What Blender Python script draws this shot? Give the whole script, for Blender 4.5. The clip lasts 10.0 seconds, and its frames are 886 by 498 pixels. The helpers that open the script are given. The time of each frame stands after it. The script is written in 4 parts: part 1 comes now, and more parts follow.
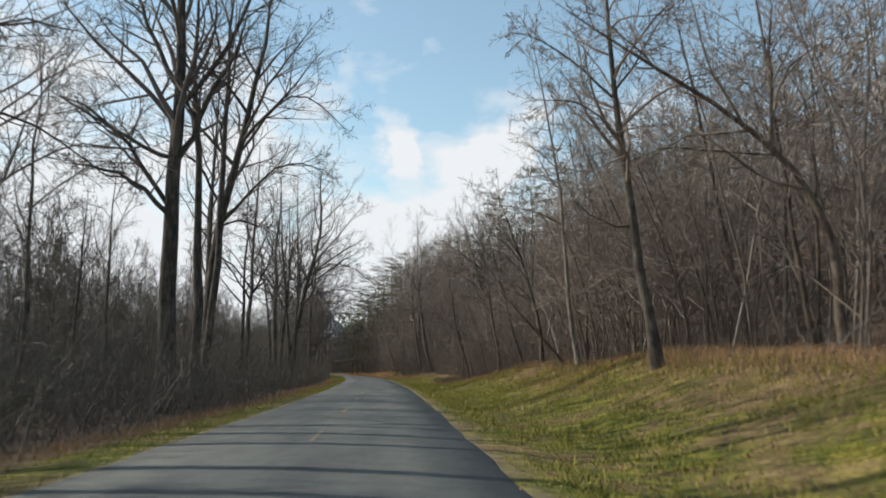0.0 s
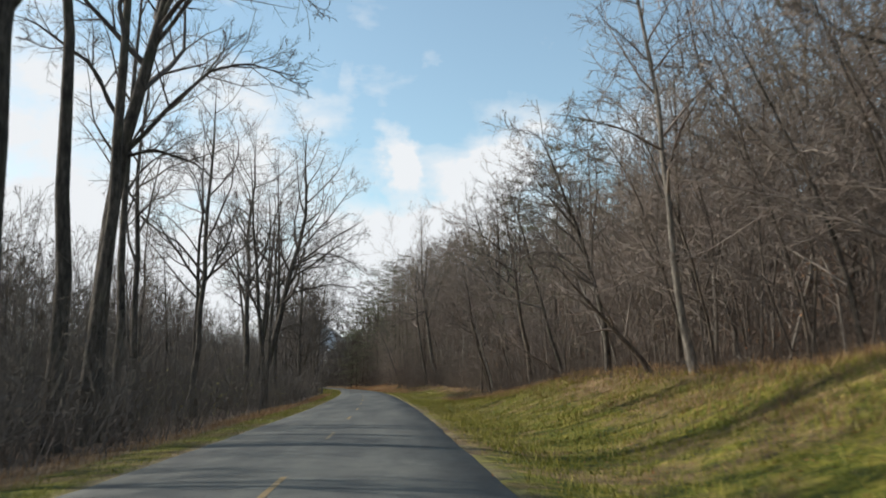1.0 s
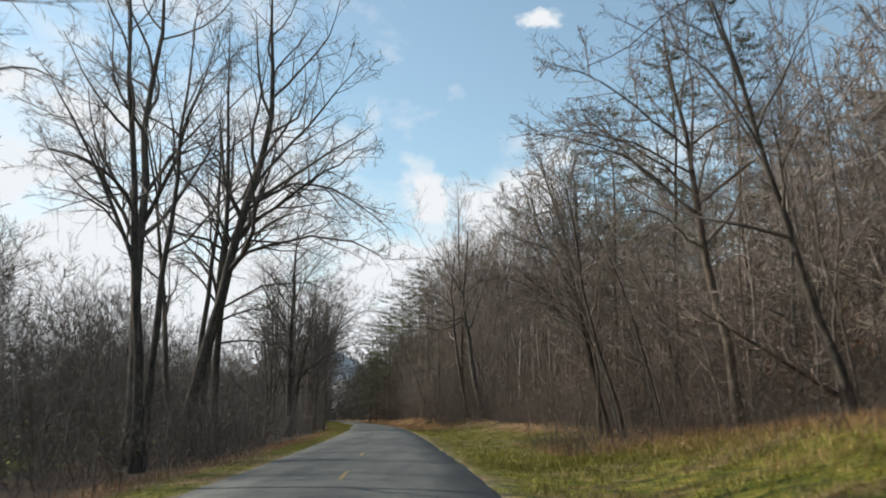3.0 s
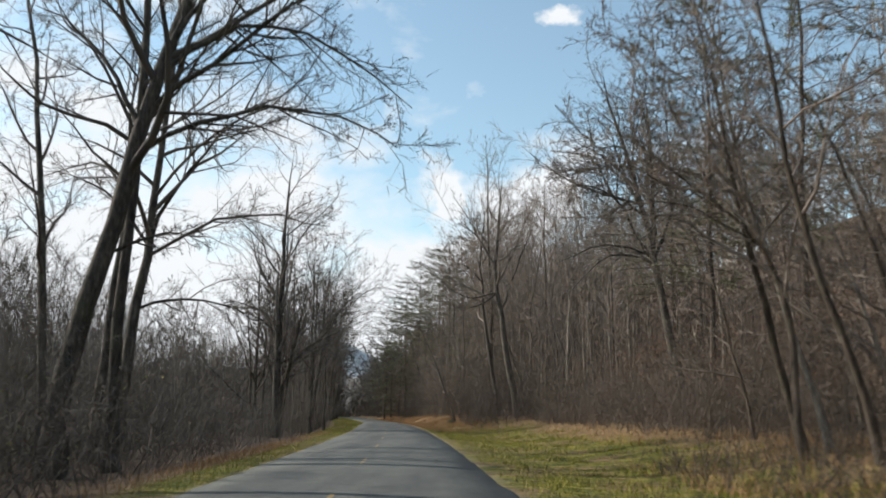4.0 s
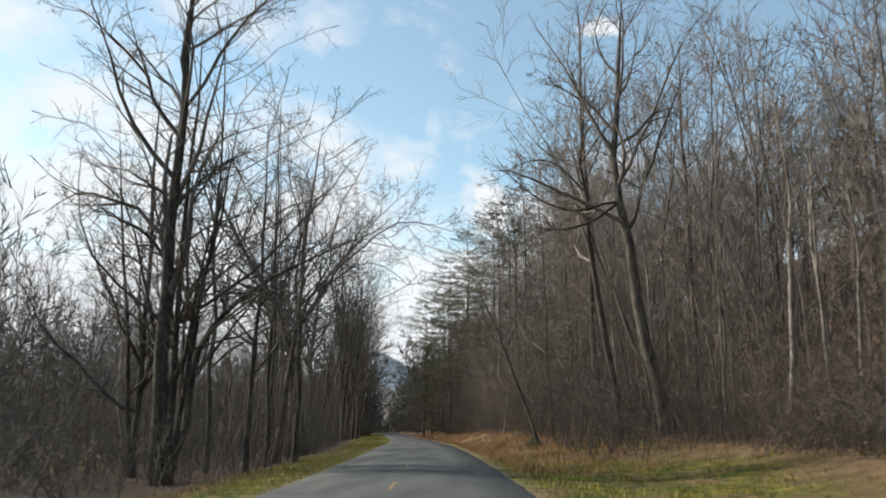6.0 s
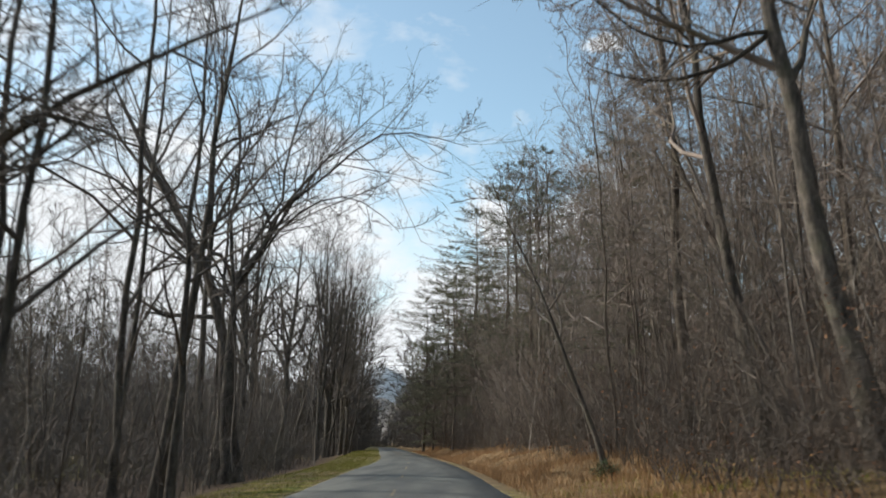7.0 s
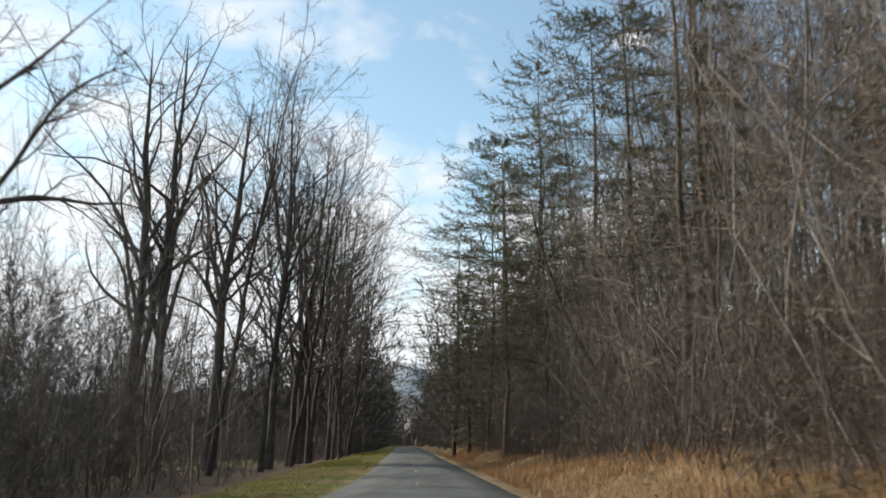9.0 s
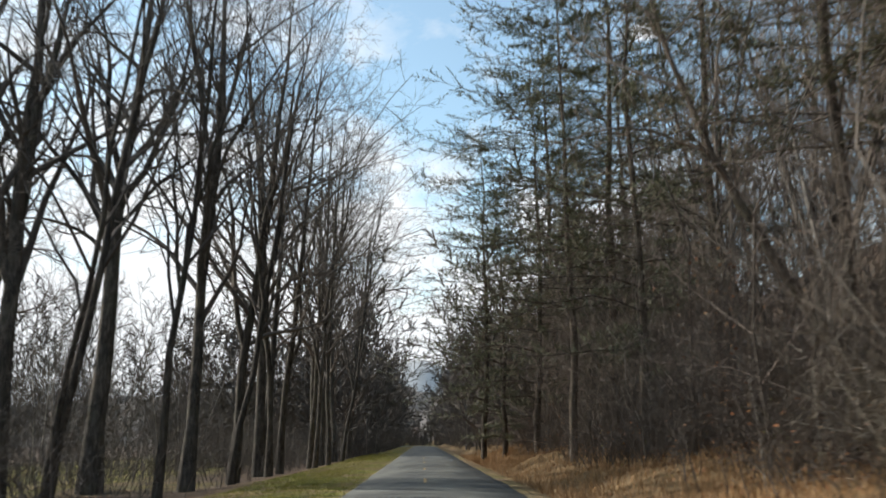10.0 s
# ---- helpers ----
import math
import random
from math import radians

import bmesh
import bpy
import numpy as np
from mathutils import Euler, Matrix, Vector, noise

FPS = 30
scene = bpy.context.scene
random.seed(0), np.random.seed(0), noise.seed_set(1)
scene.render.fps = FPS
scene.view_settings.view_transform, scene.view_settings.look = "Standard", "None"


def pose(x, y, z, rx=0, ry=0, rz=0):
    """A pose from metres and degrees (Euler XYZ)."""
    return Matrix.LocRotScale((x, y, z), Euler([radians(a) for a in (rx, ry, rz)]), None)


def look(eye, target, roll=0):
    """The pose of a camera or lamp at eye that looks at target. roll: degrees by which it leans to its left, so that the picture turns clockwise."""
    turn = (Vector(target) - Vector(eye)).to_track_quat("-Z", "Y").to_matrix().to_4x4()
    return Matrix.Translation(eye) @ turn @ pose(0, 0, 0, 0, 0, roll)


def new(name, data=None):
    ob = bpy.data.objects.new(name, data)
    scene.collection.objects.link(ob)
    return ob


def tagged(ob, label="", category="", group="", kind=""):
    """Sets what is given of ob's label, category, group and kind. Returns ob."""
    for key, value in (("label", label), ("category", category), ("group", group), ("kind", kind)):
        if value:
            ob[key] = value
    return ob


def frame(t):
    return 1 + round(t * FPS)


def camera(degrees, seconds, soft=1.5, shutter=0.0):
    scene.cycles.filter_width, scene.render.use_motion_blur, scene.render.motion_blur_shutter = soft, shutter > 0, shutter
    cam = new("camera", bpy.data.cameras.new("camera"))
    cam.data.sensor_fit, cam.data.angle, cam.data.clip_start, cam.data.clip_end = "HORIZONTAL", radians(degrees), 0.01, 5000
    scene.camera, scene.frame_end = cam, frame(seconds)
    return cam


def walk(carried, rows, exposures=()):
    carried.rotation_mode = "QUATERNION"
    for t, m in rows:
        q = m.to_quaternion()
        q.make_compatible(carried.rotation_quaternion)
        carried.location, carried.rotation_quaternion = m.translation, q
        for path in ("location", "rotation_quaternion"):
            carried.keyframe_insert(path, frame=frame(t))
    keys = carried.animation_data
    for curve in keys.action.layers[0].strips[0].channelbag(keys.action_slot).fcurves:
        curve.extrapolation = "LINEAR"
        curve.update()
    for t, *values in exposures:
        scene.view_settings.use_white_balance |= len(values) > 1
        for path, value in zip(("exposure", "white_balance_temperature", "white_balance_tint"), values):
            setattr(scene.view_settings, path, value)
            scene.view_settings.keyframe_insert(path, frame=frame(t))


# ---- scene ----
cam = camera(54.0, 10.0, soft=1.75, shutter=0.2)
PATH = [
    (0, pose(0.00, 0.00, 1.50, 97.91, 0.01, -2.67)),
    (0.5, pose(-0.07, 9.64, 1.50, 98.18, -0.15, -3.00)),
    (1, pose(-0.19, 19.31, 1.50, 98.71, 0.44, -2.53)),
    (1.5, pose(-0.34, 29.01, 1.50, 99.39, 1.28, -1.99)),
    (2, pose(-0.54, 38.75, 1.50, 99.98, 1.17, -1.73)),
    (3.5, pose(-1.35, 68.24, 1.50, 100.98, -0.23, -0.42)),
    (4, pose(-1.69, 78.20, 1.49, 100.67, -0.30, 0.23)),
    (4.5, pose(-2.07, 88.24, 1.49, 101.15, -0.50, 0.98)),
    (5, pose(-2.50, 98.37, 1.49, 101.33, -0.90, 1.71)),
    (6.5, pose(-4.14, 129.44, 1.48, 102.06, 0.00, 3.58)),
    (7, pose(-4.82, 140.07, 1.47, 102.52, -0.54, 3.31)),
    (7.5, pose(-5.59, 150.85, 1.47, 101.86, -0.41, 3.38)),
    (8, pose(-6.46, 161.82, 1.46, 102.50, -0.84, 3.82)),
    (8.5, pose(-7.44, 172.98, 1.45, 102.81, -0.44, 4.39)),
    (9, pose(-8.55, 184.36, 1.45, 102.41, -0.65, 5.14)),
    (9.5, pose(-9.79, 195.96, 1.44, 102.75, -0.57, 5.72)),
    (10, pose(-11.20, 207.82, 1.43, 102.29, 0.54, 6.29)),
]
walk(cam, PATH, [(0, -0.06), (2, -0.04), (3.5, 0.0), (4, 0.06), (6.5, 0.06), (8, 0.17), (9, 0.16), (10, 0.26)])

# ---- world, sun ----
SUN_ROT = radians(-75)
SUN_EL = radians(31)
CLOUDS = ((-0.006, 0.262, 0.027, 0.068, 9, 0.29), (0.095, 0.232, 0.118, 0.042, 48, 0.33), (0.0, 0.160, 0.13, 0.05, 0, 0.20), (0.136, 0.480, 0.034, 0.016, 4, 0.36),
          (0.048, 0.384, 0.034, 0.012, -8, 0.11), (0.167, 0.414, 0.022, 0.020, 20, 0.09), (-0.095, 0.312, 0.038, 0.032, 10, 0.16), (-0.062, 0.366, 0.012, 0.030, -20, 0.08),
          (-0.19, 0.30, 0.07, 0.12, 0, 0.10))


def make_world():
    w = bpy.data.worlds.new("sky")
    w.use_nodes = True
    scene.world = w
    nt = w.node_tree
    nt.nodes.clear()
    out = nt.nodes.new("ShaderNodeOutputWorld")
    bg = nt.nodes.new("ShaderNodeBackground")
    bg.inputs["Strength"].default_value = 0.205
    sky = nt.nodes.new("ShaderNodeTexSky")
    sky.sky_type = "NISHITA"
    sky.sun_disc = False
    sky.sun_elevation = SUN_EL
    sky.sun_rotation = SUN_ROT
    sky.air_density = 1.0
    sky.dust_density = 0.8
    sky.ozone_density = 0.8
    tc = nt.nodes.new("ShaderNodeTexCoord")
    sep = nt.nodes.new("ShaderNodeSeparateXYZ")
    nt.links.new(tc.outputs["Generated"], sep.inputs[0])
    # flatten the direction so that the clouds stretch towards the horizon
    mp = nt.nodes.new("ShaderNodeMapping")
    mp.inputs["Scale"].default_value = (1, 1, 1.9)
    nt.links.new(tc.outputs["Generated"], mp.inputs["Vector"])
    n1 = nt.nodes.new("ShaderNodeTexNoise")
    n1.inputs["Scale"].default_value = 9.0
    n1.inputs["Detail"].default_value = 7
    n1.inputs["Roughness"].default_value = 0.55
    n1.inputs["Distortion"].default_value = 0.2
    nt.links.new(mp.outputs[0], n1.inputs["Vector"])
    # more cloud low down and towards the sun
    low = nt.nodes.new("ShaderNodeMapRange")
    low.inputs["From Min"].default_value = 0.10
    low.inputs["From Max"].default_value = 0.38
    low.inputs["To Min"].default_value = 0.32
    low.inputs["To Max"].default_value = -0.10
    nt.links.new(sep.outputs["Z"], low.inputs["Value"])
    side = nt.nodes.new("ShaderNodeMapRange")
    side.inputs["From Min"].default_value = -0.30
    side.inputs["From Max"].default_value = 0.0
    side.inputs["To Min"].default_value = 0.22
    side.inputs["To Max"].default_value = 0.0
    nt.links.new(sep.outputs["X"], side.inputs["Value"])
    add = nt.nodes.new("ShaderNodeMath")
    add.operation = "ADD"
    nt.links.new(low.outputs[0], add.inputs[0])
    nt.links.new(side.outputs[0], add.inputs[1])
    add2 = nt.nodes.new("ShaderNodeMath")
    add2.operation = "ADD"
    nt.links.new(n1.outputs["Fac"], add2.inputs[0])
    nt.links.new(add.outputs[0], add2.inputs[1])
    # single clouds ahead, on a plane one unit in front: across, up, half sizes, slant, density
    total = add2.outputs[0]
    ahead = nt.nodes.new("ShaderNodeMath")
    ahead.operation = "MAXIMUM"
    ahead.inputs[1].default_value = 0.05
    nt.links.new(sep.outputs["Y"], ahead.inputs[0])
    plane = nt.nodes.new("ShaderNodeCombineXYZ")
    for axis, source in (("X", "X"), ("Y", "Z")):
        ratio = nt.nodes.new("ShaderNodeMath")
        ratio.operation = "DIVIDE"
        nt.links.new(sep.outputs[source], ratio.inputs[0])
        nt.links.new(ahead.outputs[0], ratio.inputs[1])
        nt.links.new(ratio.outputs[0], plane.inputs[axis])
    ragged = nt.nodes.new("ShaderNodeTexNoise")
    ragged.inputs["Scale"].default_value = 22.0
    ragged.inputs["Detail"].default_value = 6
    ragged.inputs["Roughness"].default_value = 0.6
    nt.links.new(plane.outputs[0], ragged.inputs["Vector"])
    warp = nt.nodes.new("ShaderNodeVectorMath")
    warp.operation = "MULTIPLY_ADD"
    warp.inputs[1].default_value = (0.075, 0.05, 0)
    nt.links.new(ragged.outputs["Color"], warp.inputs[0])
    nt.links.new(plane.outputs[0], warp.inputs[2])
    for u, v, a, b, slant, much in CLOUDS:
        place = nt.nodes.new("ShaderNodeMapping")
        place.vector_type = "TEXTURE"
        place.inputs["Location"].default_value = (u + 0.0375, v + 0.025, 0)
        place.inputs["Rotation"].default_value = (0, 0, radians(slant))
        place.inputs["Scale"].default_value = (a, b, 1)
        nt.links.new(warp.outputs[0], place.inputs["Vector"])
        dist = nt.nodes.new("ShaderNodeVectorMath")
        dist.operation = "LENGTH"
        nt.links.new(place.outputs[0], dist.inputs[0])
        bump = nt.nodes.new("ShaderNodeMapRange")
        bump.interpolation_type = "SMOOTHSTEP"
        bump.inputs["From Min"].default_value = 0.35
        bump.inputs["From Max"].default_value = 1.25
        bump.inputs["To Min"].default_value = much
        bump.inputs["To Max"].default_value = 0.0
        nt.links.new(dist.outputs["Value"], bump.inputs["Value"])
        more = nt.nodes.new("ShaderNodeMath")
        more.operation = "ADD"
        nt.links.new(total, more.inputs[0])
        nt.links.new(bump.outputs[0], more.inputs[1])
        total = more.outputs[0]
    ramp = nt.nodes.new("ShaderNodeValToRGB")
    ramp.color_ramp.elements[0].position = 0.55
    ramp.color_ramp.elements[1].position = 0.86
    # a thin veil of haze lies over the blue as well
    ramp.color_ramp.elements[0].color = (0.05, 0.05, 0.05, 1)
    nt.links.new(total, ramp.inputs["Fac"])
    mix = nt.nodes.new("ShaderNodeMix")
    mix.data_type = "RGBA"
    nt.links.new(ramp.outputs["Color"], mix.inputs["Factor"])
    tint = nt.nodes.new("ShaderNodeMix")
    tint.data_type, tint.blend_type = "RGBA", "MULTIPLY"
    tint.inputs["Factor"].default_value = 1.0
    tint.inputs["B"].default_value = (0.955, 1.04, 0.93, 1)
    nt.links.new(sky.outputs[0], tint.inputs["A"])
    nt.links.new(tint.outputs["Result"], mix.inputs["A"])
    mix.inputs["B"].default_value = (4.35, 4.5, 4.65, 1)
    nt.links.new(mix.outputs["Result"], bg.inputs["Color"])
    nt.links.new(bg.outputs[0], out.inputs[0])


make_world()
sun_data = bpy.data.lights.new("sun", "SUN")
sun_data.energy = 5.0
sun_data.angle = radians(0.6)
sun_data.color = (1.0, 0.945, 0.86)
sun_way = Vector((math.sin(SUN_ROT) * math.cos(SUN_EL), math.cos(SUN_ROT) * math.cos(SUN_EL), math.sin(SUN_EL)))
sun = new("sun", sun_data)
sun.matrix_world = look(tuple(sun_way * 200), (0, 0, 0))


# ---- materials ----
def base_material(name, rough=0.9):
    m = bpy.data.materials.new(name)
    m.use_nodes = True
    nt = m.node_tree
    b = nt.nodes["Principled BSDF"]
    b.inputs["Roughness"].default_value = rough
    b.inputs["Specular IOR Level"].default_value = 0.25
    return m, nt, b


def noise_node(nt, scale, detail=4, rough=0.55, coords="Object", stretch=None):
    tc = nt.nodes.new("ShaderNodeTexCoord")
    n = nt.nodes.new("ShaderNodeTexNoise")
    n.inputs["Scale"].default_value = scale
    n.inputs["Detail"].default_value = detail
    n.inputs["Roughness"].default_value = rough
    if stretch:
        mp = nt.nodes.new("ShaderNodeMapping")
        mp.inputs["Scale"].default_value = stretch
        nt.links.new(tc.outputs[coords], mp.inputs[0])
        nt.links.new(mp.outputs[0], n.inputs["Vector"])
    else:
        nt.links.new(tc.outputs[coords], n.inputs["Vector"])
    return n


def ramp_node(nt, fac, stops):
    r = nt.nodes.new("ShaderNodeValToRGB")
    e = r.color_ramp.elements
    while len(e) < len(stops):
        e.new(0.5)
    for el, (p, c) in zip(e, stops):
        el.position = p
        el.color = (*c, 1)
    nt.links.new(fac, r.inputs["Fac"])
    return r


def mix_node(nt, fac, a, b):
    m = nt.nodes.new("ShaderNodeMix")
    m.data_type = "RGBA"
    for key, v in (("Factor", fac), ("A", a), ("B", b)):
        if isinstance(v, (tuple, float, int)):
            m.inputs[key].default_value = (*v, 1) if isinstance(v, tuple) else v
        else:
            nt.links.new(v, m.inputs[key])
    return m.outputs["Result"]


def bump_node(nt, height, b, strength, dist):
    n = nt.nodes.new("ShaderNodeBump")
    n.inputs["Strength"].default_value = strength
    n.inputs["Distance"].default_value = dist
    nt.links.new(height, n.inputs["Height"])
    nt.links.new(n.outputs[0], b.inputs["Normal"])


def attr(nt, name):
    a = nt.nodes.new("ShaderNodeAttribute")
    a.attribute_name = name
    return a.outputs["Fac"]


def bark(name, dark, mid, pale, moss=0.25):
    m, nt, b = base_material(name, 0.92)
    ridges = noise_node(nt, 9, 5, 0.65, stretch=(1, 1, 0.22))
    blotch = noise_node(nt, 1.1, 3, 0.5)
    fine = ramp_node(nt, ridges.outputs["Fac"], [(0.30, dark), (0.52, mid), (0.72, pale)])
    # blotches painted over the bark in place of shadows from twigs
    twig_shade = noise_node(nt, 2.6, 5, 0.7, stretch=(1, 1, 0.45))
    tone = ramp_node(nt, twig_shade.outputs["Fac"], [(0.34, (0.5, 0.5, 0.5)), (0.5, (0.95, 0.95, 0.95)), (0.68, (1.35, 1.33, 1.28))])
    both = nt.nodes.new("ShaderNodeMix")
    both.data_type, both.blend_type = "RGBA", "MULTIPLY"
    both.inputs["Factor"].default_value = 1.0
    nt.links.new(fine.outputs["Color"], both.inputs["A"])
    nt.links.new(tone.outputs["Color"], both.inputs["B"])
    green = ramp_node(nt, blotch.outputs["Fac"], [(0.52, (0, 0, 0)), (0.68, (moss, moss, moss))])
    c = mix_node(nt, green.outputs["Color"], both.outputs["Result"], (0.105, 0.11, 0.06))
    info = nt.nodes.new("ShaderNodeObjectInfo")
    hs = nt.nodes.new("ShaderNodeHueSaturation")
    var = nt.nodes.new("ShaderNodeMapRange")
    var.inputs["To Min"].default_value = 0.75
    var.inputs["To Max"].default_value = 1.3
    nt.links.new(info.outputs["Random"], var.inputs["Value"])
    nt.links.new(var.outputs[0], hs.inputs["Value"])
    nt.links.new(c, hs.inputs["Color"])
    nt.links.new(hs.outputs[0], b.inputs["Base Color"])
    bump_node(nt, ridges.outputs["Fac"], b, 0.8, 0.03)
    return m


def twig(name, a, c):
    m, nt, b = base_material(name, 0.85)
    n = noise_node(nt, 0.8, 3)
    r = ramp_node(nt, n.outputs["Fac"], [(0.35, a), (0.65, c)])
    stand = noise_node(nt, 0.17, 4, 0.6)
    red = ramp_node(nt, stand.outputs["Fac"], [(0.30, (0.7, 0.7, 0.7)), (0.46, (0, 0, 0))])
    olive = ramp_node(nt, stand.outputs["Fac"], [(0.55, (0, 0, 0)), (0.70, (0.6, 0.6, 0.6))])
    mean = [(p + q) / 2 for p, q in zip(a, c)]
    tone = mix_node(nt, red.outputs["Color"], r.outputs["Color"], (mean[0] * 1.06, mean[1] * 0.92, mean[2] * 0.90))
    tone = mix_node(nt, olive.outputs["Color"], tone, (mean[0] * 0.98, mean[1] * 1.02, mean[2] * 0.66))
    info = nt.nodes.new("ShaderNodeObjectInfo")
    hs = nt.nodes.new("ShaderNodeHueSaturation")
    var = nt.nodes.new("ShaderNodeMapRange")
    var.inputs["To Min"].default_value = 0.7
    var.inputs["To Max"].default_value = 1.25
    nt.links.new(info.outputs["Random"], var.inputs["Value"])
    nt.links.new(var.outputs[0], hs.inputs["Value"])
    nt.links.new(tone, hs.inputs["Color"])
    nt.links.new(hs.outputs[0], b.inputs["Base Color"])
    return m


def blades(name, stops, rough=0.75):
    m, nt, b = base_material(name, rough)
    geo = nt.nodes.new("ShaderNodeNewGeometry")
    r = ramp_node(nt, geo.outputs["Random Per Island"], stops)
    n = noise_node(nt, 0.35, 3)
    hs = nt.nodes.new("ShaderNodeHueSaturation")
    var = nt.nodes.new("ShaderNodeMapRange")
    var.inputs["From Min"].default_value = 0.3
    var.inputs["From Max"].default_value = 0.7
    var.inputs["To Min"].default_value = 0.75
    var.inputs["To Max"].default_value = 1.25
    nt.links.new(n.outputs["Fac"], var.inputs["Value"])
    nt.links.new(var.outputs[0], hs.inputs["Value"])
    nt.links.new(r.outputs["Color"], hs.inputs["Color"])
    nt.links.new(hs.outputs[0], b.inputs["Base Color"])
    return m


BARK_DARK = bark("dark_grey_bark", (0.035, 0.030, 0.025), (0.082, 0.070, 0.058), (0.16, 0.137, 0.112))
BARK_BROWN = bark("brown_bark", (0.043, 0.034, 0.026), (0.098, 0.077, 0.060), (0.18, 0.144, 0.113))
BARK_PALE = bark("pale_bark", (0.11, 0.095, 0.078), (0.225, 0.197, 0.165), (0.38, 0.345, 0.295), 0.1)
TWIG_DARK = twig("dark_twigs", (0.082, 0.071, 0.062), (0.165, 0.141, 0.120))
TWIG_BROWN = twig("brown_twigs", (0.140, 0.114, 0.095), (0.29, 0.238, 0.197))
BRUSH = twig("brown_brush", (0.082, 0.067, 0.055), (0.18, 0.147, 0.119))
TWIG_GREY = twig("grey_brown_twigs", (0.160, 0.132, 0.111), (0.32, 0.268, 0.224))
WOOD_BARK = blades("mixed_wood_bark", [(0.0, (0.07, 0.057, 0.046)), (0.55, (0.15, 0.124, 0.102)), (0.85, (0.22, 0.19, 0.16)), (1.0, (0.36, 0.325, 0.28))], 0.9)
NEEDLES = blades("pine_needles", [(0.0, (0.10, 0.118, 0.07)), (0.6, (0.185, 0.195, 0.12)), (1.0, (0.30, 0.275, 0.185))])
EVERGREEN = blades("evergreen_leaves", [(0.0, (0.025, 0.045, 0.018)), (0.6, (0.05, 0.085, 0.03)), (1.0, (0.10, 0.13, 0.05))], 0.5)
LEAVES_RUSSET = blades("russet_leaves", [(0.0, (0.14, 0.055, 0.022)), (0.6, (0.26, 0.11, 0.045)), (1.0, (0.36, 0.20, 0.08))])
LEAVES_GREEN = blades("yellow_green_leaves", [(0.0, (0.10, 0.11, 0.03)), (0.6, (0.24, 0.22, 0.05)), (1.0, (0.40, 0.34, 0.09))])
GRASS = blades("short_grass", [(0.0, (0.09, 0.108, 0.012)), (0.5, (0.19, 0.185, 0.021)), (0.85, (0.31, 0.26, 0.048)), (1.0, (0.44, 0.35, 0.13))])
STRAW = blades("dry_grass", [(0.0, (0.18, 0.095, 0.043)), (0.5, (0.31, 0.178, 0.08)), (1.0, (0.46, 0.295, 0.145))])


def ground_material():
    m, nt, b = base_material("ground", 0.95)
    big = noise_node(nt, 0.33, 6, 0.68)
    mid = noise_node(nt, 1.1, 8, 0.72)
    fine = noise_node(nt, 18, 5, 0.7)
    green = ramp_node(nt, mid.outputs["Fac"], [(0.36, (0.038, 0.05, 0.008)), (0.5, (0.14, 0.146, 0.016)), (0.62, (0.31, 0.25, 0.045))])
    straw = ramp_node(nt, mid.outputs["Fac"], [(0.30, (0.10, 0.062, 0.03)), (0.5, (0.20, 0.13, 0.062)), (0.7, (0.33, 0.225, 0.115))])
    litter = ramp_node(nt, fine.outputs["Fac"], [(0.30, (0.04, 0.027, 0.018)), (0.5, (0.095, 0.062, 0.04)), (0.72, (0.19, 0.125, 0.08))])
    gravel = ramp_node(nt, fine.outputs["Fac"], [(0.30, (0.20, 0.155, 0.105)), (0.5, (0.34, 0.27, 0.19)), (0.72, (0.50, 0.42, 0.31))])
    worn = ramp_node(nt, big.outputs["Fac"], [(0.45, (0, 0, 0)), (0.56, (0.9, 0.9, 0.9))])
    lawn = mix_node(nt, worn.outputs["Color"], green.outputs["Color"], straw.outputs["Color"])
    tuft = noise_node(nt, 2.3, 5, 0.65)
    clump = ramp_node(nt, tuft.outputs["Fac"], [(0.36, (0.42, 0.46, 0.36)), (0.48, (1.05, 1.08, 1.05)), (0.66, (1.38, 1.34, 1.28))])
    shade = nt.nodes.new("ShaderNodeMix")
    shade.data_type, shade.blend_type = "RGBA", "MULTIPLY"
    shade.inputs["Factor"].default_value = 0.9
    nt.links.new(lawn, shade.inputs["A"])
    nt.links.new(clump.outputs["Color"], shade.inputs["B"])
    lawn = shade.outputs["Result"]
    grain = ramp_node(nt, fine.outputs["Fac"], [(0.25, (0.45, 0.45, 0.45)), (0.75, (1.25, 1.25, 1.25))])
    mul = nt.nodes.new("ShaderNodeMix")
    mul.data_type, mul.blend_type = "RGBA", "MULTIPLY"
    mul.inputs["Factor"].default_value = 0.8
    nt.links.new(lawn, mul.inputs["A"])
    nt.links.new(grain.outputs["Color"], mul.inputs["B"])
    c = mix_node(nt, attr(nt, "lawn"), litter.outputs["Color"], mul.outputs["Result"])
    c = mix_node(nt, attr(nt, "straw"), c, straw.outputs["Color"])
    c = mix_node(nt, attr(nt, "gravel"), c, gravel.outputs["Color"])
    nt.links.new(c, b.inputs["Base Color"])
    both = nt.nodes.new("ShaderNodeMath")
    both.operation = "MULTIPLY_ADD"
    both.inputs[1].default_value = 5.0
    nt.links.new(mid.outputs["Fac"], both.inputs[0])
    nt.links.new(fine.outputs["Fac"], both.inputs[2])
    bump_node(nt, both.outputs[0], b, 1.0, 0.05)
    return m


